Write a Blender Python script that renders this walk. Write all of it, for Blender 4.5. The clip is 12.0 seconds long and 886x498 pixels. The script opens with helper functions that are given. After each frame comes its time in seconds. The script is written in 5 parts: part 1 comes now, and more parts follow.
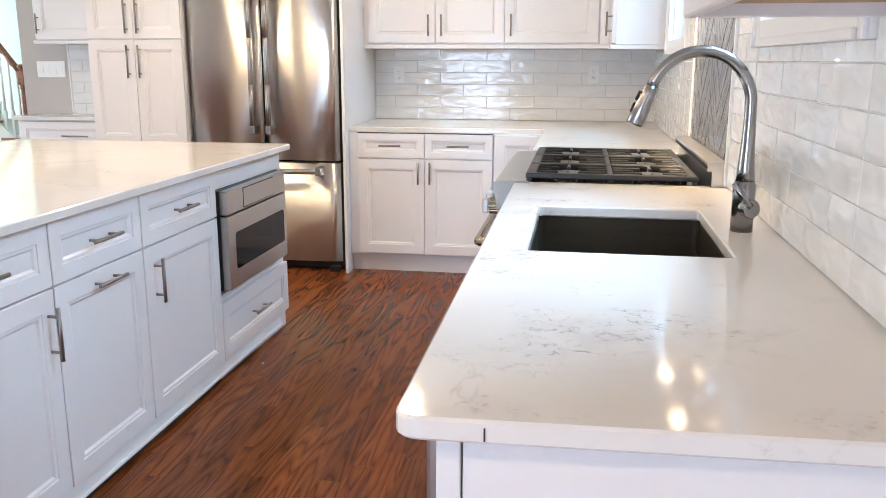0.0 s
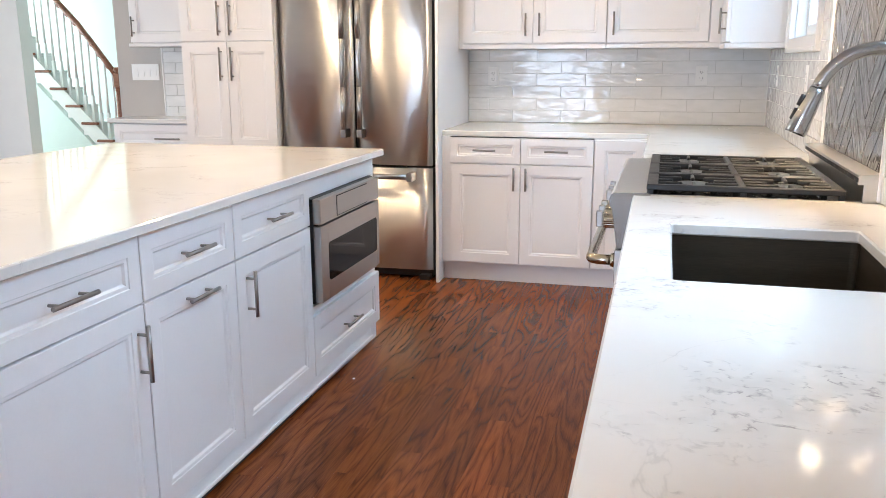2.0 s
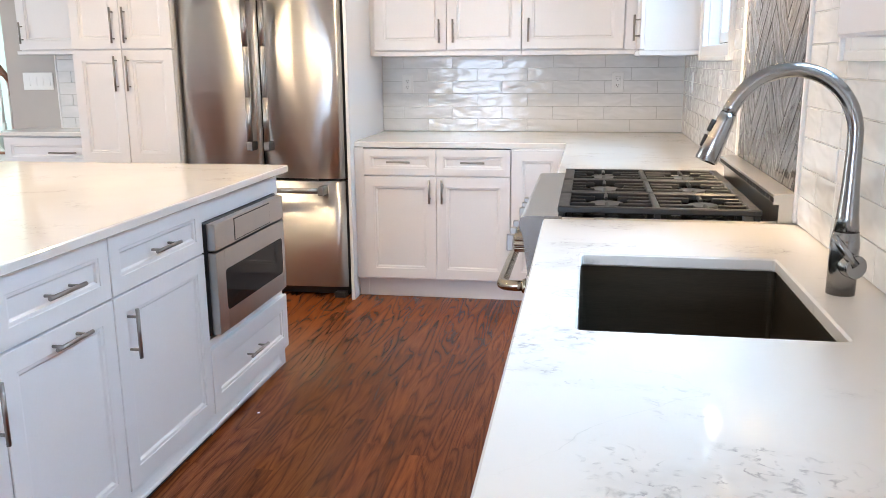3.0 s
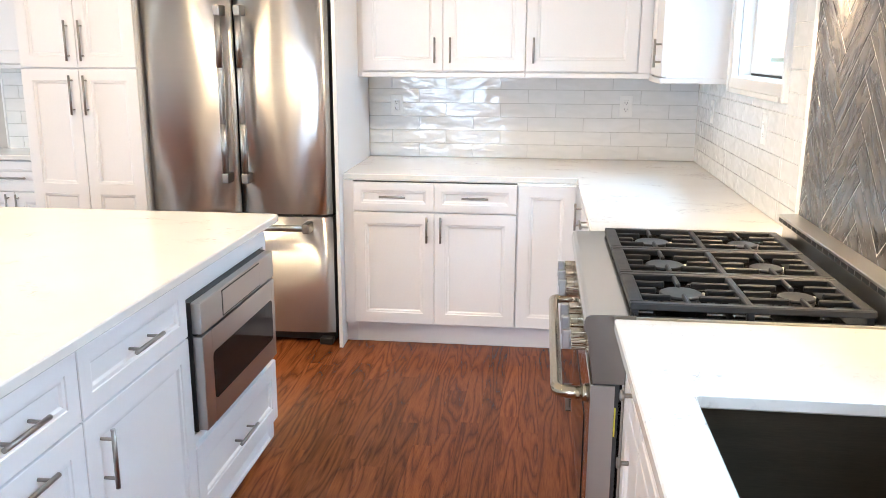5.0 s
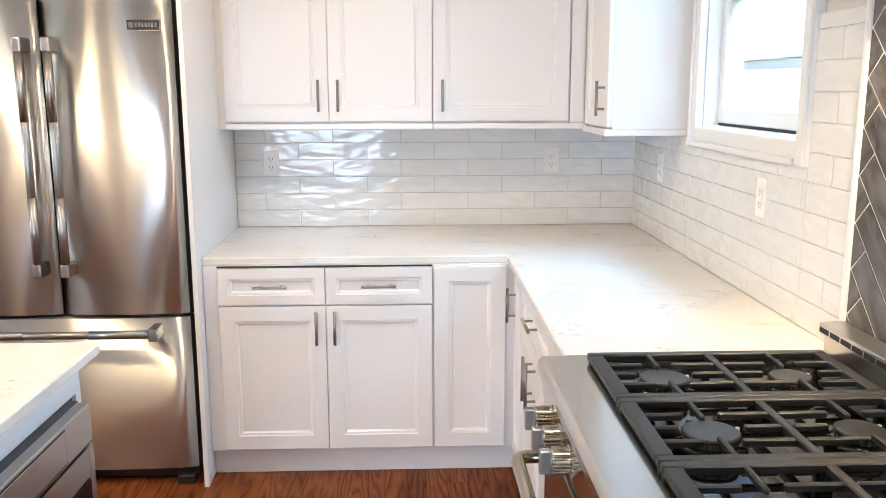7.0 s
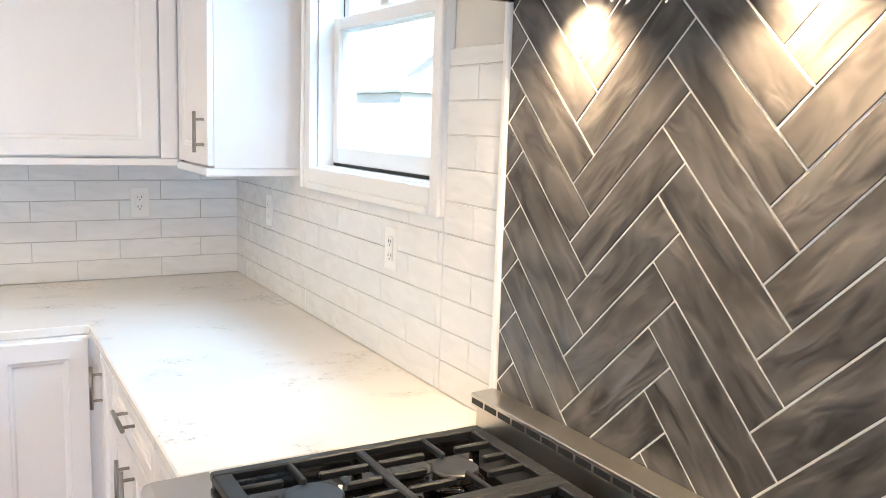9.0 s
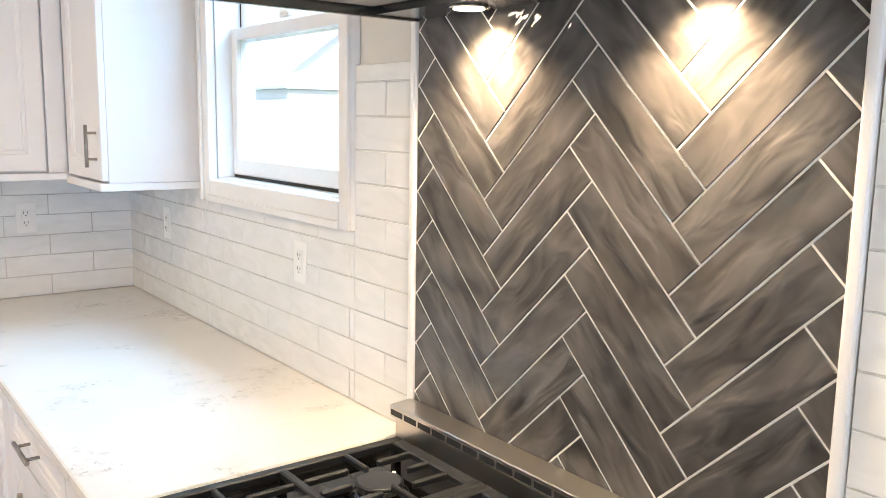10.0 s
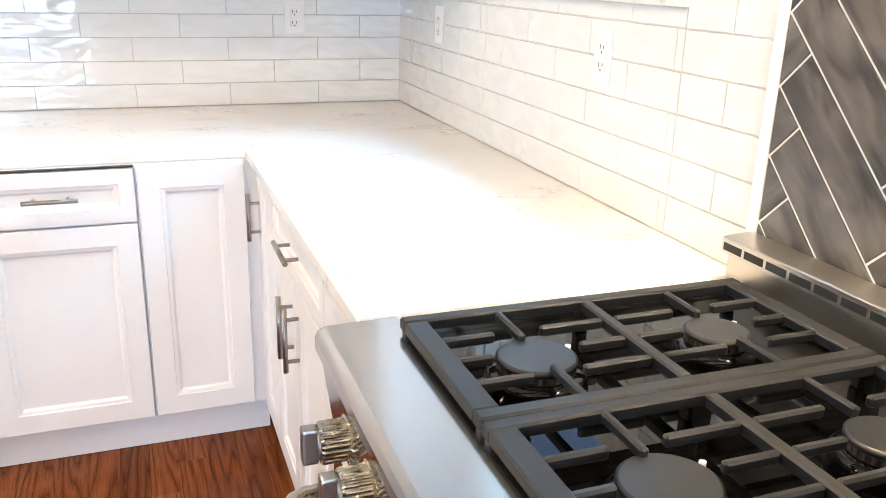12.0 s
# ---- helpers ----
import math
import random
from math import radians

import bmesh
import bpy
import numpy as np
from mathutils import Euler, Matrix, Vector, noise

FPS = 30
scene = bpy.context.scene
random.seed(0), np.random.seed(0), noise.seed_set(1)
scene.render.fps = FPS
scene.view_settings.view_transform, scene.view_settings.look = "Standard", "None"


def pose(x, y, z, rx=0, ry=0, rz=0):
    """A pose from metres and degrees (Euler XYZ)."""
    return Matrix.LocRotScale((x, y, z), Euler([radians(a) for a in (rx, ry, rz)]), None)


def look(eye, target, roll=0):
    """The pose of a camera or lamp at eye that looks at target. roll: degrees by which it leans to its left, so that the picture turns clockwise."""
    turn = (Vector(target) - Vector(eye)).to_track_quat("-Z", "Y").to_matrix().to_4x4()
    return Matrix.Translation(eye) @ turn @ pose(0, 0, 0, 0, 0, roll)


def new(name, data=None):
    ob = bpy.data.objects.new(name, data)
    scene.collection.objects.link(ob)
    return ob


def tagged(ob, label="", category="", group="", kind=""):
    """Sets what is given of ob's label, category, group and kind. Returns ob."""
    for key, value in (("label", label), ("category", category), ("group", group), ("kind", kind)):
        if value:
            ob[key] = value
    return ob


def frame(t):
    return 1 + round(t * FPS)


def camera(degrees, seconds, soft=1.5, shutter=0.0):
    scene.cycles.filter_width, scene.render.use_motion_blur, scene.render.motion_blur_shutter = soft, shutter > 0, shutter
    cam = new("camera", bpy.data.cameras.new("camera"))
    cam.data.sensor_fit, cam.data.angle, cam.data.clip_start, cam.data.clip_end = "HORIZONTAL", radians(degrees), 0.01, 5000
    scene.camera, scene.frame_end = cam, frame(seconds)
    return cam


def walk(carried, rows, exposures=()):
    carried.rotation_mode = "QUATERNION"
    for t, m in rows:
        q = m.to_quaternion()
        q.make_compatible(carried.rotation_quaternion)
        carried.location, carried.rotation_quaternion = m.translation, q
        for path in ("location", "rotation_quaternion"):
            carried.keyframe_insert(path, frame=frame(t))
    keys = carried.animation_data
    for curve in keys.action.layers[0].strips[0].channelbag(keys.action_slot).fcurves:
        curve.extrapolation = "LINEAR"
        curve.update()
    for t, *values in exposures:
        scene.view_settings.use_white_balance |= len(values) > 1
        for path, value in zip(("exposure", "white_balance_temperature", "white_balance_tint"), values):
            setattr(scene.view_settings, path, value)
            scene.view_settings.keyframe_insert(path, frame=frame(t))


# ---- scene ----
cam = camera(55.9, 12.0, soft=0.8)
PATH = [
    (0, (0.055, -0.062, 1.317), (-0.26, 1.863, 0.876), 0.1),
    (0.5, (-0.007, 0.001, 1.309), (-0.371, 1.911, 0.843), 0.4),
    (1, (-0.08, 0.062, 1.308), (-0.549, 1.95, 0.841), 0.6),
    (1.5, (-0.117, 0.094, 1.313), (-0.644, 1.97, 0.863), 0.4),
    (2, (-0.08, 0.139, 1.315), (-0.578, 2.026, 0.877), -0.2),
    (2.5, (-0.038, 0.238, 1.329), (-0.45, 2.145, 0.892), -0.5),
    (4.5, (-0.212, 0.668, 1.5), (-0.45, 2.604, 1.058), 0.0),
    (5, (-0.348, 0.798, 1.535), (-0.575, 2.73, 1.072), 0.2),
    (5.5, (-0.422, 1.033, 1.534), (-0.682, 2.961, 1.067), 0.4),
    (6, (-0.471, 1.308, 1.539), (-0.76, 3.244, 1.131), 0.5),
    (6.5, (-0.551, 1.545, 1.55), (-0.677, 3.505, 1.173), 0.0),
    (8.5, (-0.434, 2.181, 1.575), (0.25, 4.034, 1.262), 1.8),
    (9, (-0.483, 2.214, 1.576), (0.504, 3.928, 1.281), 1.9),
    (9.5, (-0.513, 2.219, 1.597), (0.627, 3.835, 1.293), 1.4),
    (10, (-0.539, 2.217, 1.625), (0.663, 3.787, 1.321), 1.0),
    (10.5, (-0.576, 2.233, 1.622), (0.594, 3.828, 1.326), 1.3),
    (11, (-0.573, 2.314, 1.603), (0.415, 4.018, 1.256), 1.3),
    (11.5, (-0.509, 2.493, 1.523), (0.273, 4.27, 1.041), 1.1),
    (12, (-0.449, 2.623, 1.409), (0.219, 4.397, 0.771), 1.6),
]

walk(cam, [(t, look(eye, target, roll)) for t, eye, target, roll in PATH],
     exposures=((0.0, 1.33, 6470, 10.3), (2.7, 1.30, 6450, 10.3), (5.0, 1.60, 6400, 8), (6.5, 1.50, 6370, 8), (9.5, 1.38, 6330, 8.5), (11.0, 1.33, 6330, 8.5), (11.6, 1.46, 6280, 8.5), (12.0, 1.84, 6240, 8.5)))

# ---- world, sun, large lights ----
world = bpy.data.worlds.new("sky")
scene.world = world
world.use_nodes = True
wn = world.node_tree.nodes
sky = wn.new("ShaderNodeTexSky")
sky.sky_type, sky.sun_disc = "NISHITA", False
sky.sun_elevation, sky.sun_rotation = radians(50), radians(-153)
world.node_tree.links.new(sky.outputs[0], wn["Background"].inputs[0])
wn["Background"].inputs[1].default_value = 0.15

sun = bpy.data.lights.new("sun", "SUN")
sun.energy, sun.angle, sun.color = 5.0, radians(0.5), (1, 0.95, 0.88)
new("sun", sun).matrix_world = look((-3, -6, 8), (0, 0, 0))


def area_lamp(name, eye, target, w, h, power, colour):
    d = bpy.data.lights.new(name, "AREA")
    d.shape, d.size, d.size_y, d.energy, d.color = "RECTANGLE", w, h, power, colour
    ob = new(name, d)
    ob.matrix_world = look(eye, target)
    return ob


SKYBLUE = (0.50, 0.74, 1.0)
area_lamp("daylight_patio", (-1.9, -3.52, 1.12), (-1.9, 0, 1.12), 1.2, 2.0, 56, (0.58, 0.74, 1.0))
area_lamp("daylight_sink_window", (1.05, 1.915, 2.62), (-0.9, 1.915, 0.9), 0.9, 0.7, 44, SKYBLUE)
area_lamp("daylight_range_window", (1.05, 4.44, 2.62), (-0.9, 4.44, 0.9), 0.9, 0.7, 31, (0.40, 0.70, 1.0))
area_lamp("daylight_dining_window", (-6.15, 3.3, 1.5), (-3, 3.3, 1.4), 1.5, 1.2, 20, (0.85, 0.95, 1.0))
area_lamp("daylight_hall", (-8.85, 7.0, 1.4), (-5, 7.0, 1.2), 1.3, 1.9, 88, (0.86, 0.95, 1.0))
CANS = [(-2.15, -0.6), (-2.15, 1.2), (-2.15, 2.9), (-2.5, 3.62), (-0.85, 4.25), (-0.45, -0.75)]
CAN_POWER, WARM = 5.8, (1.0, 0.73, 0.45)
HOOD_LAMPS = ((0.455, 3.450), (0.455, 2.970))


# ---- materials ----
def nodes_of(m):
    m.use_nodes = True
    return m.node_tree.nodes, m.node_tree.links


def ramp(n, stops):
    r = n.new("ShaderNodeValToRGB")
    els = r.color_ramp.elements
    while len(els) < len(stops):
        els.new(0.5)
    for e, (p, c) in zip(els, stops):
        e.position = p
        e.color = (c, c, c, 1) if isinstance(c, (int, float)) else (*c, 1)
    return r


def plain(name, colour, rough=0.4, metal=0.0, vary=0.05, grain=40, relief=0.02, coat=0.0, stretch=(1, 1, 1), uneven=0.15):
    """A surface with two scales of variation in tone, roughness and relief."""
    m = bpy.data.materials.new(name)
    n, l = nodes_of(m)
    b = n["Principled BSDF"]
    tc = n.new("ShaderNodeTexCoord")
    mp = n.new("ShaderNodeMapping")
    mp.inputs["Scale"].default_value = stretch
    l.new(tc.outputs["Object"], mp.inputs["Vector"])
    big, fine = n.new("ShaderNodeTexNoise"), n.new("ShaderNodeTexNoise")
    big.inputs["Scale"].default_value, fine.inputs["Scale"].default_value = grain * 0.06, grain
    fine.inputs["Detail"].default_value = 4
    for t in (big, fine):
        l.new(mp.outputs[0], t.inputs["Vector"])
    add = n.new("ShaderNodeMath")
    l.new(big.outputs["Fac"], add.inputs[0]), l.new(fine.outputs["Fac"], add.inputs[1])
    lo, hi = [tuple(max(0, c * (1 + s * vary)) for c in colour) for s in (-1, 1)]
    r = ramp(n, ((0.35, lo), (0.65, hi)))
    half = n.new("ShaderNodeMath")
    half.operation, half.inputs[1].default_value = "MULTIPLY", 0.5
    l.new(add.outputs[0], half.inputs[0]), l.new(half.outputs[0], r.inputs[0]), l.new(r.outputs[0], b.inputs["Base Color"])
    rr = ramp(n, ((0.3, max(0, rough * (1 - uneven))), (0.7, min(1, rough * (1 + uneven)))))
    l.new(half.outputs[0], rr.inputs[0]), l.new(rr.outputs[0], b.inputs["Roughness"])
    b.inputs["Metallic"].default_value, b.inputs["Coat Weight"].default_value = metal, coat
    if relief:
        bump = n.new("ShaderNodeBump")
        bump.inputs["Strength"].default_value, bump.inputs["Distance"].default_value = relief, 0.002
        l.new(fine.outputs["Fac"], bump.inputs["Height"]), l.new(bump.outputs[0], b.inputs["Normal"])
    return m


def brushed(name, colour, rough, stretch, smear=0.0, axis="Z", ripple=0.0):
    """Brushed metal; smear draws its reflections out along or across the brushing."""
    m = plain(name, colour, rough, 1.0, 0.012, 20, 0, 0.0, stretch, 0.015)
    if smear:
        n, l = m.node_tree.nodes, m.node_tree.links
        tan = n.new("ShaderNodeTangent")
        tan.direction_type, tan.axis = "RADIAL", axis
        b = n["Principled BSDF"]
        b.inputs["Anisotropic"].default_value, b.inputs["Anisotropic Rotation"].default_value = smear, 0.25
        l.new(tan.outputs[0], b.inputs["Tangent"])
    if ripple:
        n, l = m.node_tree.nodes, m.node_tree.links
        t, bump, geo = n.new("ShaderNodeTexNoise"), n.new("ShaderNodeBump"), n.new("ShaderNodeNewGeometry")
        t.inputs["Scale"].default_value, t.inputs["Detail"].default_value = 3.5, 1.0
        bump.inputs["Strength"].default_value, bump.inputs["Distance"].default_value = 1.0, ripple * 0.1
        tall = n.new("ShaderNodeMapping")
        tall.inputs["Scale"].default_value = (3.0, 1.0, 0.17)
        l.new(geo.outputs["Position"], tall.inputs["Vector"]), l.new(tall.outputs[0], t.inputs["Vector"])
        l.new(t.outputs["Fac"], bump.inputs["Height"]), l.new(bump.outputs[0], n["Principled BSDF"].inputs["Normal"])
    return m


def matt_plain(*a, **k):
    m = plain(*a, **k)
    m.node_tree.nodes["Principled BSDF"].inputs["Specular IOR Level"].default_value = 0.13
    return m


def quartz_material():
    """Pale quartz: clusters of short broken grey flecks, a few long faint veins and a soft cloud."""
    m = bpy.data.materials.new("quartz")
    n, l = nodes_of(m)
    b = n["Principled BSDF"]
    geo = n.new("ShaderNodeNewGeometry")

    def noise_of(scale, detail, distort=0.0, stretch=(1, 1, 1), turn=0.0):
        mp = n.new("ShaderNodeMapping")
        mp.inputs["Scale"].default_value, mp.inputs["Rotation"].default_value = stretch, (0, 0, turn)
        l.new(geo.outputs["Position"], mp.inputs["Vector"])
        t = n.new("ShaderNodeTexNoise")
        t.inputs["Scale"].default_value, t.inputs["Detail"].default_value, t.inputs["Distortion"].default_value = scale, detail, distort
        l.new(mp.outputs[0], t.inputs["Vector"])
        return t.outputs["Fac"]

    def curve(value, stops):
        r = ramp(n, stops)
        l.new(value, r.inputs[0])
        return r.outputs[0]

    def calc(op, a, c):
        x = n.new("ShaderNodeMath")
        x.operation = op
        for i, v in enumerate((a, c)):
            if isinstance(v, (int, float)):
                x.inputs[i].default_value = v
            else:
                l.new(v, x.inputs[i])
        return x.outputs[0]

    def ridge(value, width):
        d = calc("ABSOLUTE", calc("SUBTRACT", value, 0.5), 0)
        return curve(d, ((0.0, 1.0), (width, 0.0)))
    flecks = ridge(noise_of(23, 10, 0.9, (1.0, 1.2, 1), 0.45), 0.050)
    breaks = curve(noise_of(46, 6), ((0.47, 0.0), (0.62, 1.0)))
    patches = curve(noise_of(4.9, 4, 0.5, (0.9, 1.25, 1), 0.45), ((0.565, 0.0), (0.69, 1.0)))
    clusters = calc("MULTIPLY", calc("MULTIPLY", flecks, breaks), patches)
    long_vein = calc("MULTIPLY", ridge(noise_of(2.1, 7, 0.7, (1, 1.6, 1), 0.6), 0.0045), curve(noise_of(1.7, 2), ((0.54, 0.0), (0.66, 0.30))))
    long_vein = calc("MULTIPLY", long_vein, curve(noise_of(20, 3), ((0.35, 0.25), (0.6, 1.0))))
    amount = calc("MAXIMUM", calc("MULTIPLY", clusters, 0.78), long_vein)
    haze = calc("MULTIPLY", calc("MULTIPLY", patches, curve(noise_of(17, 5), ((0.40, 0.0), (0.66, 1.0)))), 0.42)
    cloud = curve(noise_of(2.6, 3), ((0.3, (0.79, 0.77, 0.735)), (0.7, (0.735, 0.715, 0.685))))
    veil = n.new("ShaderNodeMix")
    veil.data_type = "RGBA"
    veil.inputs[7].default_value = (0.55, 0.53, 0.50, 1)
    l.new(haze, veil.inputs["Factor"]), l.new(cloud, veil.inputs[6])
    col = n.new("ShaderNodeMix")
    col.data_type = "RGBA"
    col.inputs[7].default_value = (0.285, 0.275, 0.27, 1)
    l.new(amount, col.inputs["Factor"]), l.new(veil.outputs[2], col.inputs[6])
    l.new(col.outputs[2], b.inputs["Base Color"])
    b.inputs["Roughness"].default_value = 0.085
    return m


def oak_material():
    m = bpy.data.materials.new("red_oak_floor")
    n, l = nodes_of(m)
    b = n["Principled BSDF"]
    geo, info = n.new("ShaderNodeNewGeometry"), n.new("ShaderNodeObjectInfo")
    rnd = n.new("ShaderNodeMath")
    l.new(geo.outputs["Random Per Island"], rnd.inputs[0]), l.new(info.outputs["Random"], rnd.inputs[1])
    frac = n.new("ShaderNodeMath")
    frac.operation = "FRACT"
    l.new(rnd.outputs[0], frac.inputs[0])
    big = n.new("ShaderNodeMath")
    big.operation, big.inputs[1].default_value = "MULTIPLY", 37.0
    l.new(frac.outputs[0], big.inputs[0])
    comb = n.new("ShaderNodeCombineXYZ")
    l.new(big.outputs[0], comb.inputs[0]), l.new(big.outputs[0], comb.inputs[1]), l.new(big.outputs[0], comb.inputs[2])
    vadd = n.new("ShaderNodeVectorMath")
    l.new(geo.outputs["Position"], vadd.inputs[0]), l.new(comb.outputs[0], vadd.inputs[1])
    mp = n.new("ShaderNodeMapping")
    mp.inputs["Scale"].default_value = (10.5, 0.95, 1)
    l.new(vadd.outputs[0], mp.inputs["Vector"])
    flow = n.new("ShaderNodeTexNoise")
    flow.inputs["Scale"].default_value, flow.inputs["Detail"].default_value = 1.0, 1.5
    l.new(mp.outputs[0], flow.inputs["Vector"])
    rings = n.new("ShaderNodeMath")
    rings.operation, rings.inputs[1].default_value = "MULTIPLY", 23.0
    l.new(flow.outputs["Fac"], rings.inputs[0])
    saw = n.new("ShaderNodeMath")
    saw.operation, saw.inputs[1].default_value = "PINGPONG", 1.0
    l.new(rings.outputs[0], saw.inputs[0])
    mp2 = n.new("ShaderNodeMapping")
    mp2.inputs["Scale"].default_value = (420, 14, 1)
    l.new(vadd.outputs[0], mp2.inputs["Vector"])
    pore = n.new("ShaderNodeTexNoise")
    pore.inputs["Scale"].default_value, pore.inputs["Detail"].default_value = 1.0, 3
    l.new(mp2.outputs[0], pore.inputs["Vector"])
    mixv = n.new("ShaderNodeMath")
    mixv.operation = "MULTIPLY_ADD"
    mixv.inputs[1].default_value = 0.44
    soft_pore = n.new("ShaderNodeMath")
    soft_pore.operation, soft_pore.inputs[1].default_value = "MULTIPLY", 0.72
    l.new(pore.outputs["Fac"], soft_pore.inputs[0])
    edge = n.new("ShaderNodeMath")
    edge.operation, edge.inputs[1].default_value = "POWER", 0.45
    l.new(saw.outputs[0], edge.inputs[0])
    l.new(edge.outputs[0], mixv.inputs[0]), l.new(soft_pore.outputs[0], mixv.inputs[2])
    r = ramp(n, ((0.32, (0.064, 0.0162, 0.0047)), (0.55, (0.126, 0.0330, 0.0091)), (0.86, (0.228, 0.0650, 0.0182))))
    l.new(mixv.outputs[0], r.inputs[0])
    tone = ramp(n, ((0.0, 0.72), (1.0, 1.18)))
    l.new(frac.outputs[0], tone.inputs[0])
    mul = n.new("ShaderNodeMix")
    mul.data_type, mul.blend_type = "RGBA", "MULTIPLY"
    mul.inputs["Factor"].default_value = 1.0
    l.new(r.outputs[0], mul.inputs[6]), l.new(tone.outputs[0], mul.inputs[7])
    l.new(mul.outputs[2], b.inputs["Base Color"])
    b.inputs["Roughness"].default_value = 0.24
    b.inputs["Specular IOR Level"].default_value = 0.16
    bump = n.new("ShaderNodeBump")
    bump.inputs["Strength"].default_value, bump.inputs["Distance"].default_value = 0.12, 0.001
    l.new(mixv.outputs[0], bump.inputs["Height"]), l.new(bump.outputs[0], b.inputs["Normal"])
    return m


def tile_material(name, lo, hi, rough, wave, wave_scale, squash=(1, 1, 1), detail=0.6):
    """Glazed tile: uneven glaze with a wavy face, every piece a little different."""
    m = bpy.data.materials.new(name)
    n, l = nodes_of(m)
    b = n["Principled BSDF"]
    tc, info = n.new("ShaderNodeTexCoord"), n.new("ShaderNodeObjectInfo")
    k = n.new("ShaderNodeMath")
    k.operation, k.inputs[1].default_value = "MULTIPLY", 53.0
    l.new(info.outputs["Random"], k.inputs[0])
    comb = n.new("ShaderNodeCombineXYZ")
    for i in range(3):
        l.new(k.outputs[0], comb.inputs[i])
    mp = n.new("ShaderNodeMapping")
    mp.inputs["Scale"].default_value = squash
    l.new(tc.outputs["Object"], mp.inputs["Vector"])
    add = n.new("ShaderNodeVectorMath")
    l.new(mp.outputs[0], add.inputs[0]), l.new(comb.outputs[0], add.inputs[1])
    no = n.new("ShaderNodeTexNoise")
    no.inputs["Scale"].default_value, no.inputs["Detail"].default_value = wave_scale, detail
    no.inputs["Distortion"].default_value = 0.6
    l.new(add.outputs[0], no.inputs["Vector"])
    r = ramp(n, ((0.3, lo), (0.72, hi)))
    l.new(no.outputs["Fac"], r.inputs[0]), l.new(r.outputs[0], b.inputs["Base Color"])
    b.inputs["Roughness"].default_value = rough
    bump = n.new("ShaderNodeBump")
    bump.inputs["Strength"].default_value, bump.inputs["Distance"].default_value = 1.0, wave
    l.new(no.outputs["Fac"], bump.inputs["Height"]), l.new(bump.outputs[0], b.inputs["Normal"])
    return m


def glass_material(name, tint=(1, 1, 1), rough=0.0):
    m = bpy.data.materials.new(name)
    n, l = nodes_of(m)
    b = n["Principled BSDF"]
    b.inputs["Base Color"].default_value = (*tint, 1)
    b.inputs["Roughness"].default_value, b.inputs["Transmission Weight"].default_value = rough, 1.0
    b.inputs["IOR"].default_value = 1.45
    return m


def glow_material(name, colour, strength):
    m = bpy.data.materials.new(name)
    n, l = nodes_of(m)
    b = n["Principled BSDF"]
    b.inputs["Emission Color"].default_value, b.inputs["Emission Strength"].default_value = (*colour, 1), strength
    return m


CABINET = plain("white_cabinet_paint", (0.80, 0.785, 0.79), 0.34, vary=0.012, grain=90, relief=0.01)
TRIM = plain("white_trim_paint", (0.80, 0.79, 0.78), 0.32, vary=0.015, grain=60, relief=0.012)
CEILING = plain("ceiling_paint", (0.82, 0.81, 0.79), 0.8, vary=0.015, grain=120, relief=0.03)
GREIGE = plain("greige_wall_paint", (0.48, 0.445, 0.415), 0.6, vary=0.03, grain=150, relief=0.04)
# Greige made paler, with the east wall's window light in the colour.
LIT_GREIGE = plain("lit_greige_paint", (0.62, 0.605, 0.575), 0.6, vary=0.03, grain=150, relief=0.04)
PALE = plain("pale_wall_paint", (0.78, 0.795, 0.775), 0.6, vary=0.02, grain=150, relief=0.04)
MINT = plain("mint_wall_paint", (0.66, 0.77, 0.73), 0.6, vary=0.02, grain=150, relief=0.04)
GROUT_WHITE = plain("pale_grout", (0.52, 0.51, 0.50), 0.9, vary=0.08, grain=300, relief=0.2)
GROUT_LIGHT = plain("white_grout", (0.70, 0.68, 0.65), 0.9, vary=0.06, grain=300, relief=0.2)
QUARTZ, OAK = quartz_material(), oak_material()
TILE = tile_material("white_glazed_tile", (0.74, 0.74, 0.73), (0.79, 0.785, 0.78), 0.028, 0.0042, 17.0, (0.62, 1, 1.7), 0.5)
GREY_TILE = tile_material("grey_glazed_tile", (0.040, 0.0382, 0.037), (0.134, 0.125, 0.118), 0.075, 0.0056, 15.0, (0.55, 1, 1.5), 2.2)
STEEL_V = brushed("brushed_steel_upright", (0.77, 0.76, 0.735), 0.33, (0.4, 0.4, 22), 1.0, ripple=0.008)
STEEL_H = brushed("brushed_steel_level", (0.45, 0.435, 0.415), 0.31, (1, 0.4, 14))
HOOD_RIM = plain("dark_hood_steel", (0.20, 0.19, 0.18), 0.22, 1.0, 0.05, 60, 0.005)
STEEL_R = brushed("brushed_range_steel", (0.57, 0.56, 0.53), 0.17, (1, 0.4, 14))
FILTER = plain("filter_mesh", (0.55, 0.53, 0.50), 0.35, 0.95, 0.05, 300, 0.05)
STEEL_P = plain("polished_steel", (0.54, 0.505, 0.45), 0.14, 1.0, 0.04, 80, 0.006)
KNOB_BRASS = plain("warm_polished_nickel", (0.46, 0.41, 0.32), 0.19, 1.0, 0.04, 80, 0.0)
HANDLE_STEEL = brushed("satin_handle_steel", (0.38, 0.37, 0.355), 0.33, (3, 3, 3))
STEEL_G = brushed("satin_guard_steel", (0.58, 0.56, 0.52), 0.30, (1, 0.4, 8))
# Range steel darkened to paint the dim reflection on its sides.
DIM_STEEL = brushed("dim_side_steel", (0.24, 0.23, 0.215), 0.27, (1, 0.4, 8))
YELLOW = plain("yellow_sticker", (0.62, 0.55, 0.05), 0.5, vary=0.03, grain=100, relief=0)
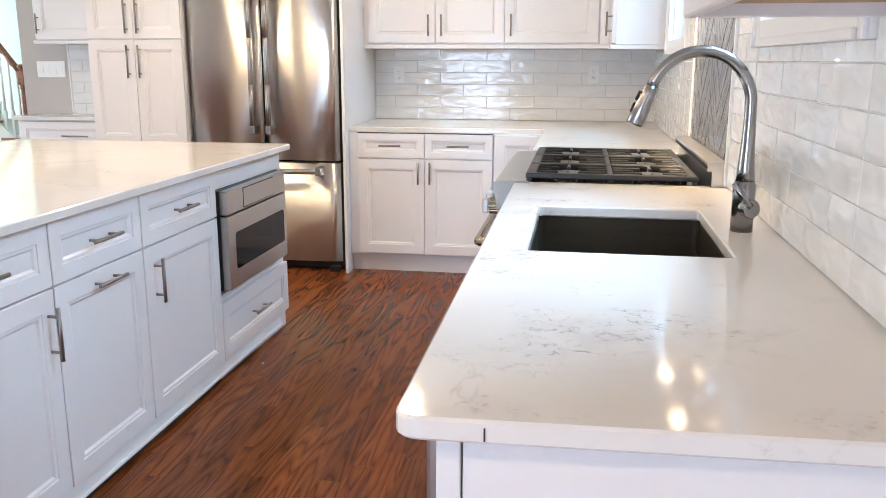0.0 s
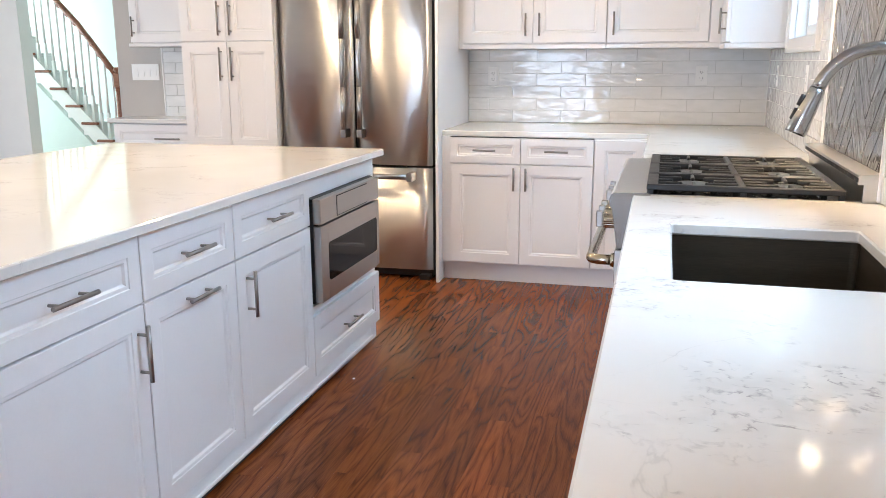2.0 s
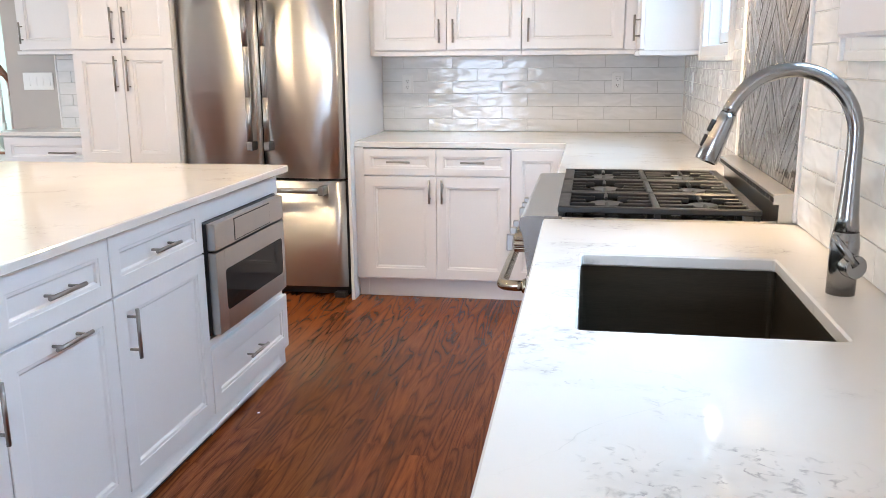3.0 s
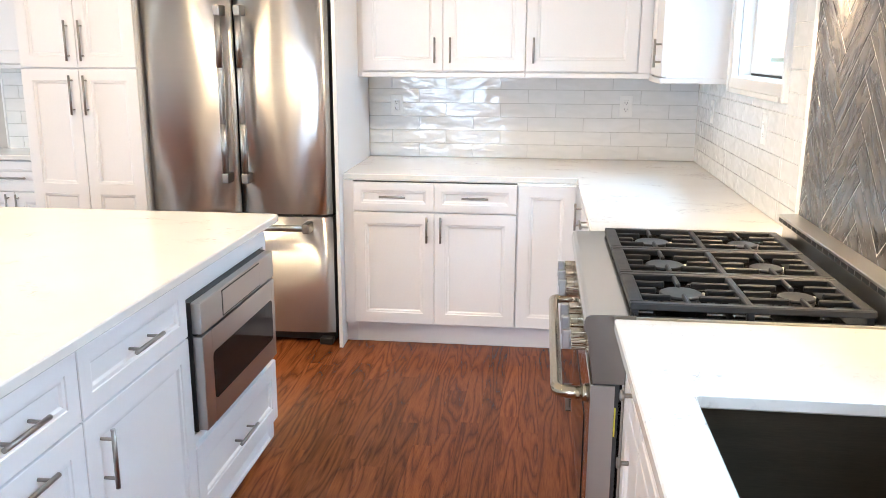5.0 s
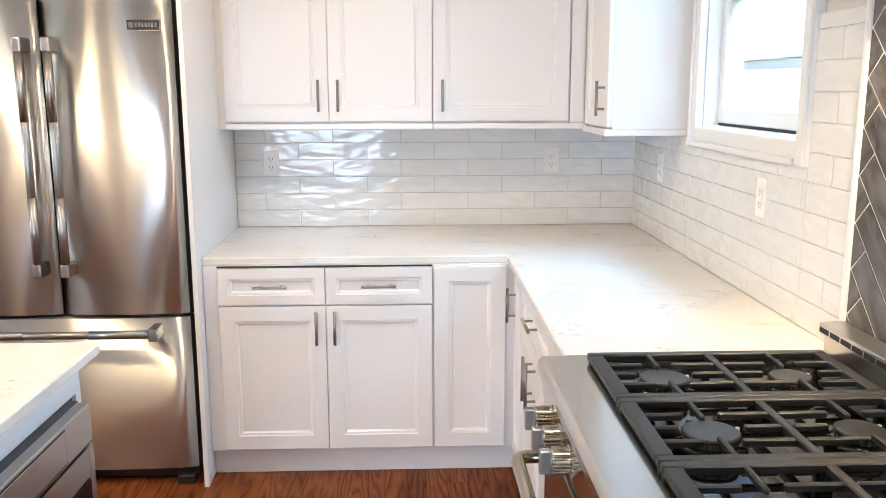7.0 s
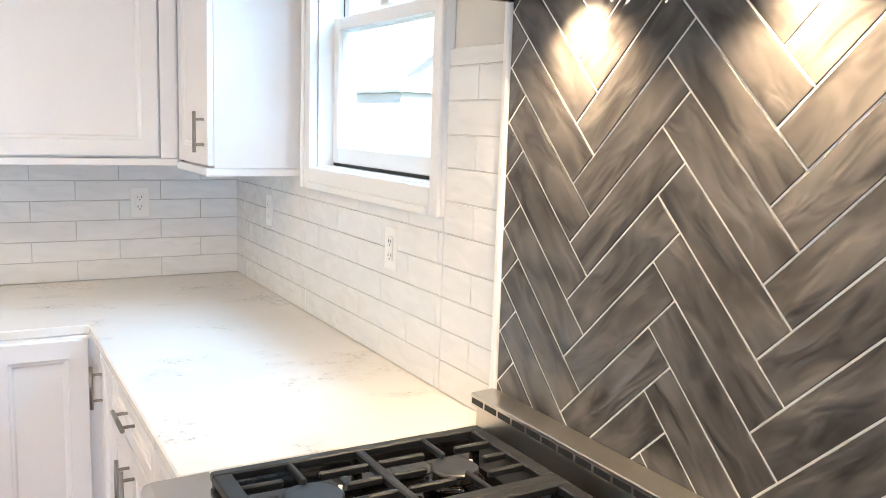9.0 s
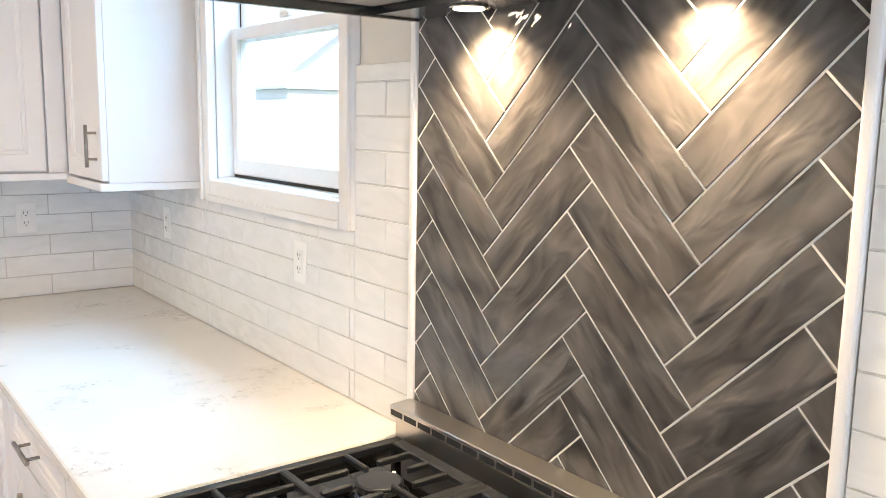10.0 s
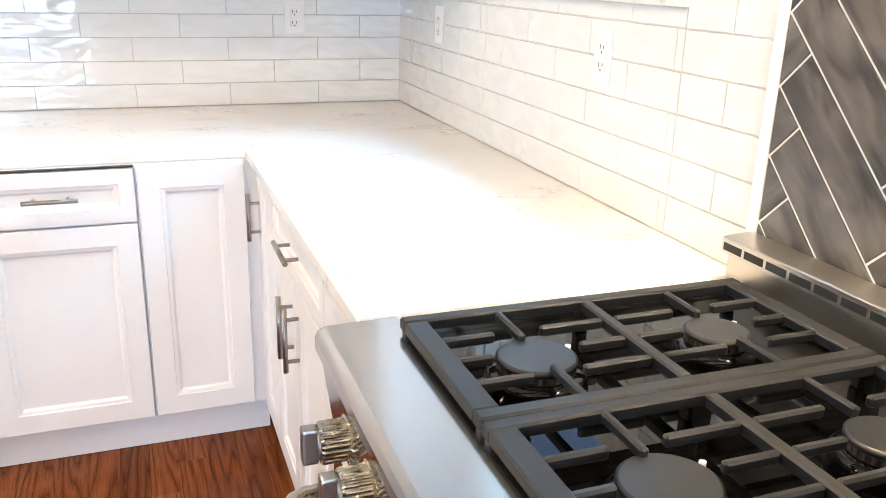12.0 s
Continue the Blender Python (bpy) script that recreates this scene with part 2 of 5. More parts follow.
NICKEL = brushed("brushed_nickel", (0.34, 0.32, 0.30), 0.28, (3, 3, 3))
FAUCET_STEEL = brushed("brushed_faucet_steel", (0.34, 0.335, 0.33), 0.21, (6, 6, 1))
BLACK_ENAMEL = plain("black_enamel", (0.003, 0.003, 0.0035), 0.04, vary=0.2, grain=50, relief=0.0)
BLACK_ENAMEL.node_tree.nodes["Principled BSDF"].inputs["Specular IOR Level"].default_value = 0.5
CAST_IRON = matt_plain("cast_iron", (0.013, 0.0152, 0.0185), 0.44, vary=0.15, grain=400, relief=0.12)
CAST_IRON.node_tree.nodes["Principled BSDF"].inputs["Specular IOR Level"].default_value = 0.5
BURNER_CAP = matt_plain("burner_cap_iron", (0.012, 0.014, 0.0175), 0.34, vary=0.12, grain=300, relief=0.06)
BURNER_CAP.node_tree.nodes["Principled BSDF"].inputs["Specular IOR Level"].default_value = 0.6
ALUMINIUM = plain("cast_aluminium", (0.36, 0.34, 0.31), 0.42, 1.0, 0.08, 200, 0.05)
BLACK_PLASTIC = plain("black_plastic", (0.014, 0.014, 0.015), 0.38, vary=0.1, grain=200, relief=0.03)
DARK_GLASS = matt_plain("dark_oven_glass", (0.012, 0.010, 0.009), 0.05, vary=0.1, grain=10, relief=0)
DARK_GLASS.node_tree.nodes["Principled BSDF"].inputs["Specular IOR Level"].default_value = 0.09
SINK_BLACK = plain("dark_brushed_sink", (0.070, 0.060, 0.046), 0.36, 0.6, 0.15, 60, 0.03, 0.0, (0.6, 0.6, 10))
WHITE_PLASTIC = plain("white_plastic", (0.80, 0.79, 0.77), 0.30, vary=0.01, grain=100, relief=0.01)
VENT_METAL = plain("brown_vent_metal", (0.10, 0.075, 0.055), 0.4, 0.6, 0.1, 120, 0.03)
SLOT = plain("dark_slot", (0.02, 0.02, 0.02), 0.6, vary=0.1, grain=100, relief=0)
RAW_PLY = plain("bare_plywood", (0.50, 0.33, 0.19), 0.6, vary=0.15, grain=30, relief=0.05, stretch=(1, 8, 1))
STAIR_WOOD = plain("stained_stair_wood", (0.22, 0.078, 0.042), 0.28, vary=0.25, grain=30, relief=0.05, stretch=(0.4, 3, 3))
GLASS = glass_material("window_glass")
LAMP_GLOW = glow_material("lamp_glow", (1.0, 0.80, 0.55), 6.0)
HOOD_GLOW = glow_material("hood_lamp_glow", (1.0, 0.80, 0.55), 18.0)
SIDING = plain("pale_siding", (0.80, 0.81, 0.82), 0.7, vary=0.04, grain=30, relief=0.1, stretch=(0.2, 0.2, 3))
SHINGLE = plain("grey_shingle", (0.42, 0.47, 0.50), 0.9, vary=0.25, grain=25, relief=0.3)
GRASS = plain("lawn", (0.07, 0.10, 0.04), 0.95, vary=0.4, grain=6, relief=0.3)
PANE_DARK = plain("far_window_pane", (0.35, 0.40, 0.45), 0.1, vary=0.1, grain=5, relief=0)


# ---- mesh helpers ----
def link_mesh(name, bm, material, parent=None):
    me = bpy.data.meshes.new(name)
    bmesh.ops.recalc_face_normals(bm, faces=bm.faces)
    bm.to_mesh(me)
    bm.free()
    for mat in material if isinstance(material, (list, tuple)) else (material,):
        me.materials.append(mat)
    ob = new(name, me)
    if parent:
        ob.parent = parent
    return ob


def part(name, bm, material, parent, label=""):
    return tagged(link_mesh(name, bm, material, parent), label)


def thing(name, m, label, category, group=""):
    ob = new(name)
    ob.empty_display_size = 0.1
    ob.matrix_basis = m
    return tagged(ob, label, category, group)


def setting(name, bm, material, label, category="", parent=None):
    return tagged(link_mesh(name, bm, material, parent), label, category, "", "structure")


def add_box(bm, x0, x1, y0, y1, z0, z1, bevel=0.0, segs=1):
    r = bmesh.ops.create_cube(bm, size=1)
    vs = r["verts"]
    bmesh.ops.scale(bm, vec=(x1 - x0, y1 - y0, z1 - z0), verts=vs)
    bmesh.ops.translate(bm, vec=((x0 + x1) / 2, (y0 + y1) / 2, (z0 + z1) / 2), verts=vs)
    if bevel:
        es = list({e for v in vs for e in v.link_edges})
        bmesh.ops.bevel(bm, geom=es, offset=bevel, segments=segs, affect="EDGES", profile=0.6)
    return bm


def box(x0, x1, y0, y1, z0, z1, bevel=0.0, segs=1):
    return add_box(bmesh.new(), x0, x1, y0, y1, z0, z1, bevel, segs)


def add_rod(bm, a, b, r, r2=None, n=14, smooth=True):
    a, b = Vector(a), Vector(b)
    d = b - a
    m = Matrix.Translation((a + b) / 2) @ d.to_track_quat("Z", "Y").to_matrix().to_4x4()
    out = bmesh.ops.create_cone(bm, cap_ends=True, segments=n, radius1=r, radius2=r if r2 is None else r2, depth=d.length, matrix=m)
    for f in {f for v in out["verts"] for f in v.link_faces}:
        f.smooth = smooth and len(f.verts) == 4
    return bm


def add_tube(bm, pts, radii, n=16):
    """A tube along points with a radius at each."""
    pts = [Vector(p) for p in pts]
    rings, up = [], None
    for i, p in enumerate(pts):
        t = (pts[min(i + 1, len(pts) - 1)] - pts[max(i - 1, 0)]).normalized()
        if up is None:
            up = t.orthogonal().normalized()
        up = (up - t * up.dot(t)).normalized()
        side = t.cross(up)
        r = radii[i] if isinstance(radii, (list, tuple)) else radii
        rings.append([bm.verts.new(p + r * (math.cos(a) * up + math.sin(a) * side)) for a in (2 * math.pi * k / n for k in range(n))])
    for a, b in zip(rings, rings[1:]):
        for k in range(n):
            bm.faces.new((a[k], a[(k + 1) % n], b[(k + 1) % n], b[k])).smooth = True
    bm.faces.new(rings[0][::-1]), bm.faces.new(rings[-1])
    return bm


def add_lathe(bm, profile, centre=(0, 0, 0), n=28, axis="Z", ridge=0.0):
    """A turned solid from (radius, height) pairs, ridged where asked."""
    c = Vector(centre)

    def put(r, h, a):
        x, y = r * math.cos(a), r * math.sin(a)
        return c + Vector((x, y, h) if axis == "Z" else (-h, x, y))
    rings = [[bm.verts.new(put(r * (1 + ridge * (k % 4 < 2)), h, 2 * math.pi * k / n)) for k in range(n)] for r, h in profile]
    for a, b in zip(rings, rings[1:]):
        for k in range(n):
            bm.faces.new((a[k], a[(k + 1) % n], b[(k + 1) % n], b[k])).smooth = not ridge
    bm.faces.new(rings[0]), bm.faces.new(rings[-1])
    return bm


def add_prism(bm, outline, x0, x1, axis="X"):
    """An outline of (a, b) pairs drawn out along an axis."""
    def put(a, b, t):
        return (t, a, b) if axis == "X" else (a, t, b) if axis == "Y" else (a, b, t)
    lo = [bm.verts.new(put(a, b, x0)) for a, b in outline]
    hi = [bm.verts.new(put(a, b, x1)) for a, b in outline]
    k = len(outline)
    for i in range(k):
        bm.faces.new((lo[i], lo[(i + 1) % k], hi[(i + 1) % k], hi[i]))
    bm.faces.new(lo[::-1]), bm.faces.new(hi)
    return bm


def panel_front(x0, x1, z0, z1, y=0.0, thick=0.020, rail=0.058):
    """A framed front, facing -y: rounded outer edge, flat frame, moulded step and a recessed field."""
    bm = bmesh.new()
    rail = min(rail, (x1 - x0) * 0.27, (z1 - z0) * 0.27)
    loops = [(0, thick), (0, 0.002), (0.002, 0), (rail, 0), (rail + 0.002, 0.003), (rail + 0.011, 0.0042), (rail + 0.016, 0.0095), (rail + 0.018, 0.0105)]
    rings = []
    for inset, depth in loops:
        rings.append([bm.verts.new(p) for p in ((x0 + inset, y + depth, z0 + inset), (x1 - inset, y + depth, z0 + inset),
                                                (x1 - inset, y + depth, z1 - inset), (x0 + inset, y + depth, z1 - inset))])
    for a, b in zip(rings, rings[1:]):
        for k in range(4):
            bm.faces.new((a[k], a[(k + 1) % 4], b[(k + 1) % 4], b[k]))
    bm.faces.new(rings[-1]), bm.faces.new(rings[0][::-1])
    return bm


def two_panel_front(x0, x1, z0, z1, low, high, y=0.0, thick=0.020, rail=0.058):
    """A framed front with a lower and an upper recessed field and a middle rail from low to high."""
    bm = bmesh.new()
    def ring(a, b, c, d, depth):
        return [bm.verts.new(p) for p in ((a, y + depth, c), (b, y + depth, c), (b, y + depth, d), (a, y + depth, d))]

    def skirt(rings):
        for a, b in zip(rings, rings[1:]):
            for k in range(4):
                bm.faces.new((a[k], a[(k + 1) % 4], b[(k + 1) % 4], b[k]))
    e = 0.002
    outer = [ring(x0, x1, z0, z1, thick), ring(x0, x1, z0, z1, e), ring(x0 + e, x1 - e, z0 + e, z1 - e, 0)]
    skirt(outer)
    bm.faces.new(outer[0][::-1])
    xl, xr, zl, zh = x0 + rail, x1 - rail, z0 + rail, z1 - rail
    for a, b, c, d in ((x0 + e, xl, z0 + e, z1 - e), (xr, x1 - e, z0 + e, z1 - e), (xl, xr, z0 + e, zl), (xl, xr, low, high), (xl, xr, zh, z1 - e)):
        bm.faces.new(ring(a, b, c, d, 0))
    for c, d in ((zl, low), (high, zh)):
        rings = [ring(xl + i, xr - i, c + i, d - i, depth) for i, depth in ((0, 0), (0.002, 0.003), (0.011, 0.0042), (0.016, 0.0095), (0.018, 0.0105))]
        skirt(rings)
        bm.faces.new(rings[-1])
    return bm


def bar_pull(parent, x, z, length, upright, y=0.0):
    """A straight bar pull on two posts."""
    bm = bmesh.new()
    if length < 0.03:
        add_rod(bm, (x, y + 0.001, z), (x, y - 0.019, z), 0.0055, n=12)
        add_rod(bm, (x, y - 0.017, z), (x, y - 0.021, z), 0.009, 0.014, 20)
        add_rod(bm, (x, y - 0.021, z), (x, y - 0.027, z), 0.014, 0.012, 20)
        return part("handle", bm, NICKEL, parent, "small round nickel knob")
    h, off, k = length / 2, y - 0.032, length / 2 - 0.026
    if upright:
        add_rod(bm, (x, off, z - h), (x, off, z + h), 0.006)
        posts = ((x, z - k), (x, z + k))
    else:
        add_rod(bm, (x - h, off, z), (x + h, off, z), 0.006)
        posts = ((x - k, z), (x + k, z))
    for px, pz in posts:
        add_rod(bm, (px, off, pz), (px, y + 0.001, pz), 0.0045, n=10)
    return part("handle", bm, NICKEL, parent, "brushed nickel bar pull")


def cabinet(name, m, w, z0, z1, depth, fronts, label, group, toe=0.0, toe_back=0.06, category="cabinet"):
    """fronts: (kind, x0, x1, z0, z1, pull) with pull = None or (x, z, length, upright). The fronts face -y at y = 0."""
    ob = thing(name, m, label, category, group)
    part("body", box(0, w, 0.021, depth, max(z0, toe, 0.03 if "island" in name else 0), z1, 0.001), CABINET, ob)
    if toe:
        part("toe_kick", box(0, w, toe_back, depth, z0 + 0.001, toe - 0.001), CABINET, ob)
    for kind, a, b, c, d, pull in fronts:
        # A dark strip paints the shadow line below the worktop edge.
        if kind == "drawer_front" and 0.86 < d < 0.884 and toe and "island" not in name:
            part("reveal_shade", box(a, b, 0.006, 0.0205, d + 0.001, z1 - 0.0005), SLOT, ob, "dark strip painting the shade under the worktop")
        if kind == "tall_door":
            f = part("door", two_panel_front(a + 0.0015, b - 0.0015, c + 0.0015, d - 0.0015, 0.790, 0.845), CABINET, ob)
        else:
            f = part(kind, panel_front(a + 0.0015, b - 0.0015, c + 0.0015, d - 0.0015), CABINET, ob)
        if pull:
            bar_pull(f, *pull)
    return ob


def on_back(x, y):
    return pose(x, y, 0)


def on_right(x, y):
    return pose(x, y, 0, 0, 0, -90)


def on_island(x, y):
    return pose(x, y, 0, 0, 0, 90)


# ---- the shell ----
BACK, RIGHT = 5.76, 0.54
LEFT, FRONT, TOP = -6.2, -3.6, 2.45


def walls():
    """Walls 12 cm thick, built round their openings."""
    bm = bmesh.new()
    add_box(bm, -4.10, RIGHT + 0.14, BACK, BACK + 0.12, 0, TOP)
    setting("wall_north", bm, GREIGE, "greige painted kitchen wall")
    bm = bmesh.new()
    add_box(bm, LEFT, -4.95, BACK, BACK + 0.12, 0, TOP)
    setting("wall_north_hall_side", bm, PALE, "pale painted wall beside the hall opening")
    setting("wall_north_header", box(-4.95, -4.10, BACK, BACK + 0.12, 2.15, TOP), PALE, "pale painted header over the hall opening")
    bm = bmesh.new()
    ys = ((FRONT, 1.495), (2.335, 4.018), (4.858, BACK))
    for a, b in ys:
        add_box(bm, RIGHT, RIGHT + 0.14, a, b, 0, TOP)
    for a, b in ((1.495, 2.335), (4.018, 4.858)):
        add_box(bm, RIGHT, RIGHT + 0.14, a, b, 0, 1.418)
        add_box(bm, RIGHT, RIGHT + 0.14, a, b, 2.30, TOP)
    setting("wall_east", bm, LIT_GREIGE, "greige painted wall with two windows")
    bm = bmesh.new()
    add_box(bm, LEFT - 0.12, LEFT, FRONT, 2.5, 0, TOP)
    add_box(bm, LEFT - 0.12, LEFT, 4.1, BACK + 0.12, 0, TOP)
    add_box(bm, LEFT - 0.12, LEFT, 2.5, 4.1, 0, 0.85)
    add_box(bm, LEFT - 0.12, LEFT, 2.5, 4.1, 2.15, TOP)
    setting("wall_west", bm, PALE, "pale painted side wall with a wide window opening")
    bm = bmesh.new()
    add_box(bm, LEFT, -2.95, FRONT - 0.12, FRONT, 0, TOP)
    add_box(bm, -0.85, RIGHT + 0.14, FRONT - 0.12, FRONT, 0, TOP)
    add_box(bm, -2.95, -0.85, FRONT - 0.12, FRONT, 2.17, TOP)
    setting("wall_south", bm, PALE, "pale painted wall with a glazed patio door")
    setting("ceiling", box(LEFT - 0.12, RIGHT + 0.14, FRONT - 0.12, BACK + 0.12, TOP, TOP + 0.1), CEILING, "flat white ceiling")
    # hall behind the opening
    bm = bmesh.new()
    add_box(bm, -9.0, -3.3, 8.5, 8.6, 0, 4.2)
    add_box(bm, -3.4, -3.3, BACK + 0.12, 8.5, 0, 4.2)
    setting("wall_hall", bm, MINT, "mint painted stair hall wall")
    bm = bmesh.new()
    add_box(bm, -9.0, -8.9, BACK + 0.12, 6.3, 0, 4.2)
    add_box(bm, -9.0, -8.9, 7.7, 8.5, 0, 4.2)
    add_box(bm, -9.0, -8.9, 6.3, 7.7, 0, 0.4)
    add_box(bm, -9.0, -8.9, 6.3, 7.7, 2.4, 4.2)
    setting("wall_hall_west", bm, MINT, "mint painted hall wall with a window opening")
    bm = bmesh.new()
    add_box(bm, -9.0, LEFT - 0.12, BACK, BACK + 0.12, 0, 4.2)
    add_box(bm, LEFT - 0.12, -3.3, BACK, BACK + 0.12, TOP + 0.1, 4.2)
    setting("wall_hall_south", bm, MINT, "mint painted hall wall")
    setting("ceiling_hall", box(-9.0, -3.3, BACK, 8.6, 4.2, 4.3), CEILING, "flat white hall ceiling")


walls()
setting("subfloor", box(-9.0, RIGHT + 0.14, FRONT - 0.12, 8.6, -0.12, -0.019), SLOT, "dark subfloor under the boards")


def sash_window(name, yc, label):
    """A white double-hung window in the east wall with picture-frame casing."""
    w = thing(name, pose(RIGHT, yc, 0), label, "window")
    w["kind"] = "structure"
    hw, z0, z1 = 0.420, 1.418, 2.30
    cs, cb = 0.060, 0.066
    for nm, a in (("casing_side", -1), ("casing_side", 1)):
        bm = bmesh.new()
        y0, y1 = sorted((a * (hw - 0.005), a * (hw + cs - 0.005)))
        add_box(bm, -0.028, 0.0, y0, y1, z0 - cb, z1 + cb, 0.004, 2)
        ya, yb = sorted((a * (hw + cs - 0.023), a * (hw + cs - 0.005)))
        add_box(bm, -0.038, -0.027, ya, yb, z0 - cb, z1 + cb, 0.004, 2)
        part(nm, bm, TRIM, w)
    for nm, a, b in (("casing_bottom", z0 - cb, z0 + 0.004), ("casing_top", z1 - 0.004, z1 + cb)):
        bm = box(-0.028, 0.0, -hw + 0.005, hw - 0.005, a, b, 0.004, 2)
        lo = a if nm == "casing_bottom" else b - 0.022
        add_box(bm, -0.038, -0.027, -hw + 0.005, hw - 0.005, lo, lo + 0.022, 0.004, 2)
        part(nm, bm, TRIM, w)
    bm = bmesh.new()
    for a, b in ((-hw, -hw + 0.012), (hw - 0.012, hw)):
        add_box(bm, 0.001, 0.139, a, b, z0, z1)
    add_box(bm, 0.001, 0.139, -hw + 0.012, hw - 0.012, z0, z0 + 0.010)
    add_box(bm, 0.001, 0.139, -hw + 0.012, hw - 0.012, z1 - 0.012, z1)
    part("jamb", bm, TRIM, w)
    for a, b in ((-hw + 0.0122, -hw + 0.0136), (hw - 0.0136, hw - 0.0122)):
        part("jamb_liner", box(0.086, 0.122, a, b, 1.908, z1 - 0.02), BLACK_PLASTIC, w, "dark sash track liner")
    for nm, x, a, b in (("lower_sash", 0.052, z0 + 0.020, 1.906), ("upper_sash", 0.088, 1.866, z1 - 0.013)):
        bm, e, s = bmesh.new(), hw - 0.014, 0.040
        add_box(bm, x, x + 0.032, -e, -e + s, a, b, 0.003)
        add_box(bm, x, x + 0.032, e - s, e, a, b, 0.003)
        add_box(bm, x + 0.001, x + 0.031, -e + s, e - s, a, a + 0.052, 0.003)
        add_box(bm, x + 0.001, x + 0.031, -e + s, e - s, b - 0.04, b, 0.003)
        sash = part(nm, bm, TRIM, w)
        pane = part("pane", box(x + 0.013, x + 0.018, -e + s, e - s, a + 0.052, b - 0.04), GLASS, sash, "clear glass pane")
        pane.visible_shadow = False
    part("weather_gap", box(0.056, 0.084, -hw + 0.014, hw - 0.014, z0 + 0.0102, z0 + 0.0198), SLOT, w, "dark gap under the sash")
    bm = bmesh.new()
    add_box(bm, 0.036, 0.052, -0.03, 0.03, 1.908, 1.923, 0.003)
    add_rod(bm, (0.044, -0.02, 1.923), (0.044, 0.035, 1.931), 0.006)
    part("sash_lock", bm, WHITE_PLASTIC, w, "white sash lock")
    return w


sash_window("window_1", 4.438, "white double-hung window with wide moulded casing")
sash_window("window_2", 1.915, "white double-hung window over the sink")


def patio_door():
    d = thing("door_1", pose(-1.9, FRONT - 0.06, 0), "white framed sliding glass patio door", "door")
    d["kind"] = "structure"
    for nm, a, b in (("sliding_panel", -1.04, 0.03), ("fixed_panel", -0.03, 1.04)):
        y = 0.0 if nm == "fixed_panel" else 0.035
        bm = bmesh.new()
        add_box(bm, a, a + 0.075, y, y + 0.03, 0.03, 2.15, 0.003)
        add_box(bm, b - 0.075, b, y, y + 0.03, 0.03, 2.15, 0.003)
        add_box(bm, a + 0.075, b - 0.075, y, y + 0.03, 0.03, 0.13, 0.003)
        add_box(bm, a + 0.075, b - 0.075, y, y + 0.03, 2.07, 2.15, 0.003)
        p = part(nm, bm, TRIM, d)
        part("pane", box(a + 0.075, b - 0.075, y + 0.012, y + 0.017, 0.13, 2.07), GLASS, p).visible_shadow = False
    bm = bmesh.new()
    add_box(bm, -1.05, 1.05, -0.06, 0.07, 0.0, 0.028)
    part("threshold", bm, ALUMINIUM, d)


patio_door()

# ---- worktops ----
def inset_loop(pts, d):
    """A counter-clockwise outline moved inwards by d."""
    out, k = [], len(pts)
    for i in range(k):
        a, b, c = Vector(pts[i - 1]), Vector(pts[i]), Vector(pts[(i + 1) % k])
        u, v = (b - a).normalized(), (c - b).normalized()
        n1, n2 = Vector((-u.y, u.x)), Vector((-v.y, v.x))
        m = (n1 + n2) / (1 + n1.dot(n2))
        out.append(tuple(b + m * d))
    return out


def rounded(pts, radii, n=5):
    """An outline whose corners are rounded by the radii given."""
    out, k = [], len(pts)
    for i in range(k):
        r = radii[i]
        if not r:
            out.append(pts[i])
            continue
        a, b, c = Vector(pts[i - 1]), Vector(pts[i]), Vector(pts[(i + 1) % k])
        p, q = b + (a - b).normalized() * r, b + (c - b).normalized() * r
        for j in range(n + 1):
            t = j / n
            out.append(tuple(p * (1 - t) ** 2 + b * 2 * t * (1 - t) + q * t * t))
    return out


def slab(outline, z0, z1, hole=None, edge=0.004):
    bm = bmesh.new()

    def loop(pts, z):
        return [bm.verts.new((x, y, z)) for x, y in pts]

    def band(a, b):
        k = len(a)
        for i in range(k):
            bm.faces.new((a[i], a[(i + 1) % k], b[(i + 1) % k], b[i]))
    tops, lows = [], []
    for pts, s in ((outline, 1), (hole, -1)) if hole else ((outline, 1),):
        fine = inset_loop(pts, edge * s)
        rings = [loop(fine, z0), loop(pts, z0 + edge), loop(pts, z1 - edge), loop(fine, z1)]
        for a, b in zip(rings, rings[1:]):
            band(a, b)
        lows.append(rings[0]), tops.append(rings[-1])
    for group in (tops, lows):
        es = [bm.edges.get((r[i], r[(i + 1) % len(r)])) for r in group for i in range(len(r))]
        bmesh.ops.triangle_fill(bm, edges=es, use_beauty=True)
    return bm


Z0, Z1 = 0.885, 0.915
near = rounded([(-0.150, 0.818), (0.539, 0.838), (0.539, 2.728), (-0.163, 2.728)], (0.035, 0, 0, 0.006))
sink_hole = rounded([(-0.050, 1.713), (0.384, 1.713), (0.384, 2.292), (-0.050, 2.292)], (0.012,) * 4, 4)
tagged(link_mesh("worktop", slab(near, Z0, Z1, sink_hole), QUARTZ), "white grey-veined quartz worktop with an undermount sink cut-out", "worktop", "quartz worktops")
ell = rounded([(-1.366, 4.990), (-0.165, 4.990), (-0.165, 3.722), (0.539, 3.722), (0.539, 5.759), (-1.377, 5.759)], (0.003, 0.010, 0.006, 0, 0, 0), 4)
tagged(link_mesh("worktop", slab(ell, Z0, Z1), QUARTZ), "white quartz worktop turning the corner beside the range", "worktop", "quartz worktops")
isl = rounded([(-2.825, 1.080), (-1.353, 1.080), (-1.353, 3.887), (-2.825, 3.885)], (0.02, 0.02, 0.02, 0.02), 4)
tagged(link_mesh("worktop", slab(isl, Z0, Z1), QUARTZ), "white quartz island worktop with eased edges", "worktop", "quartz worktops")
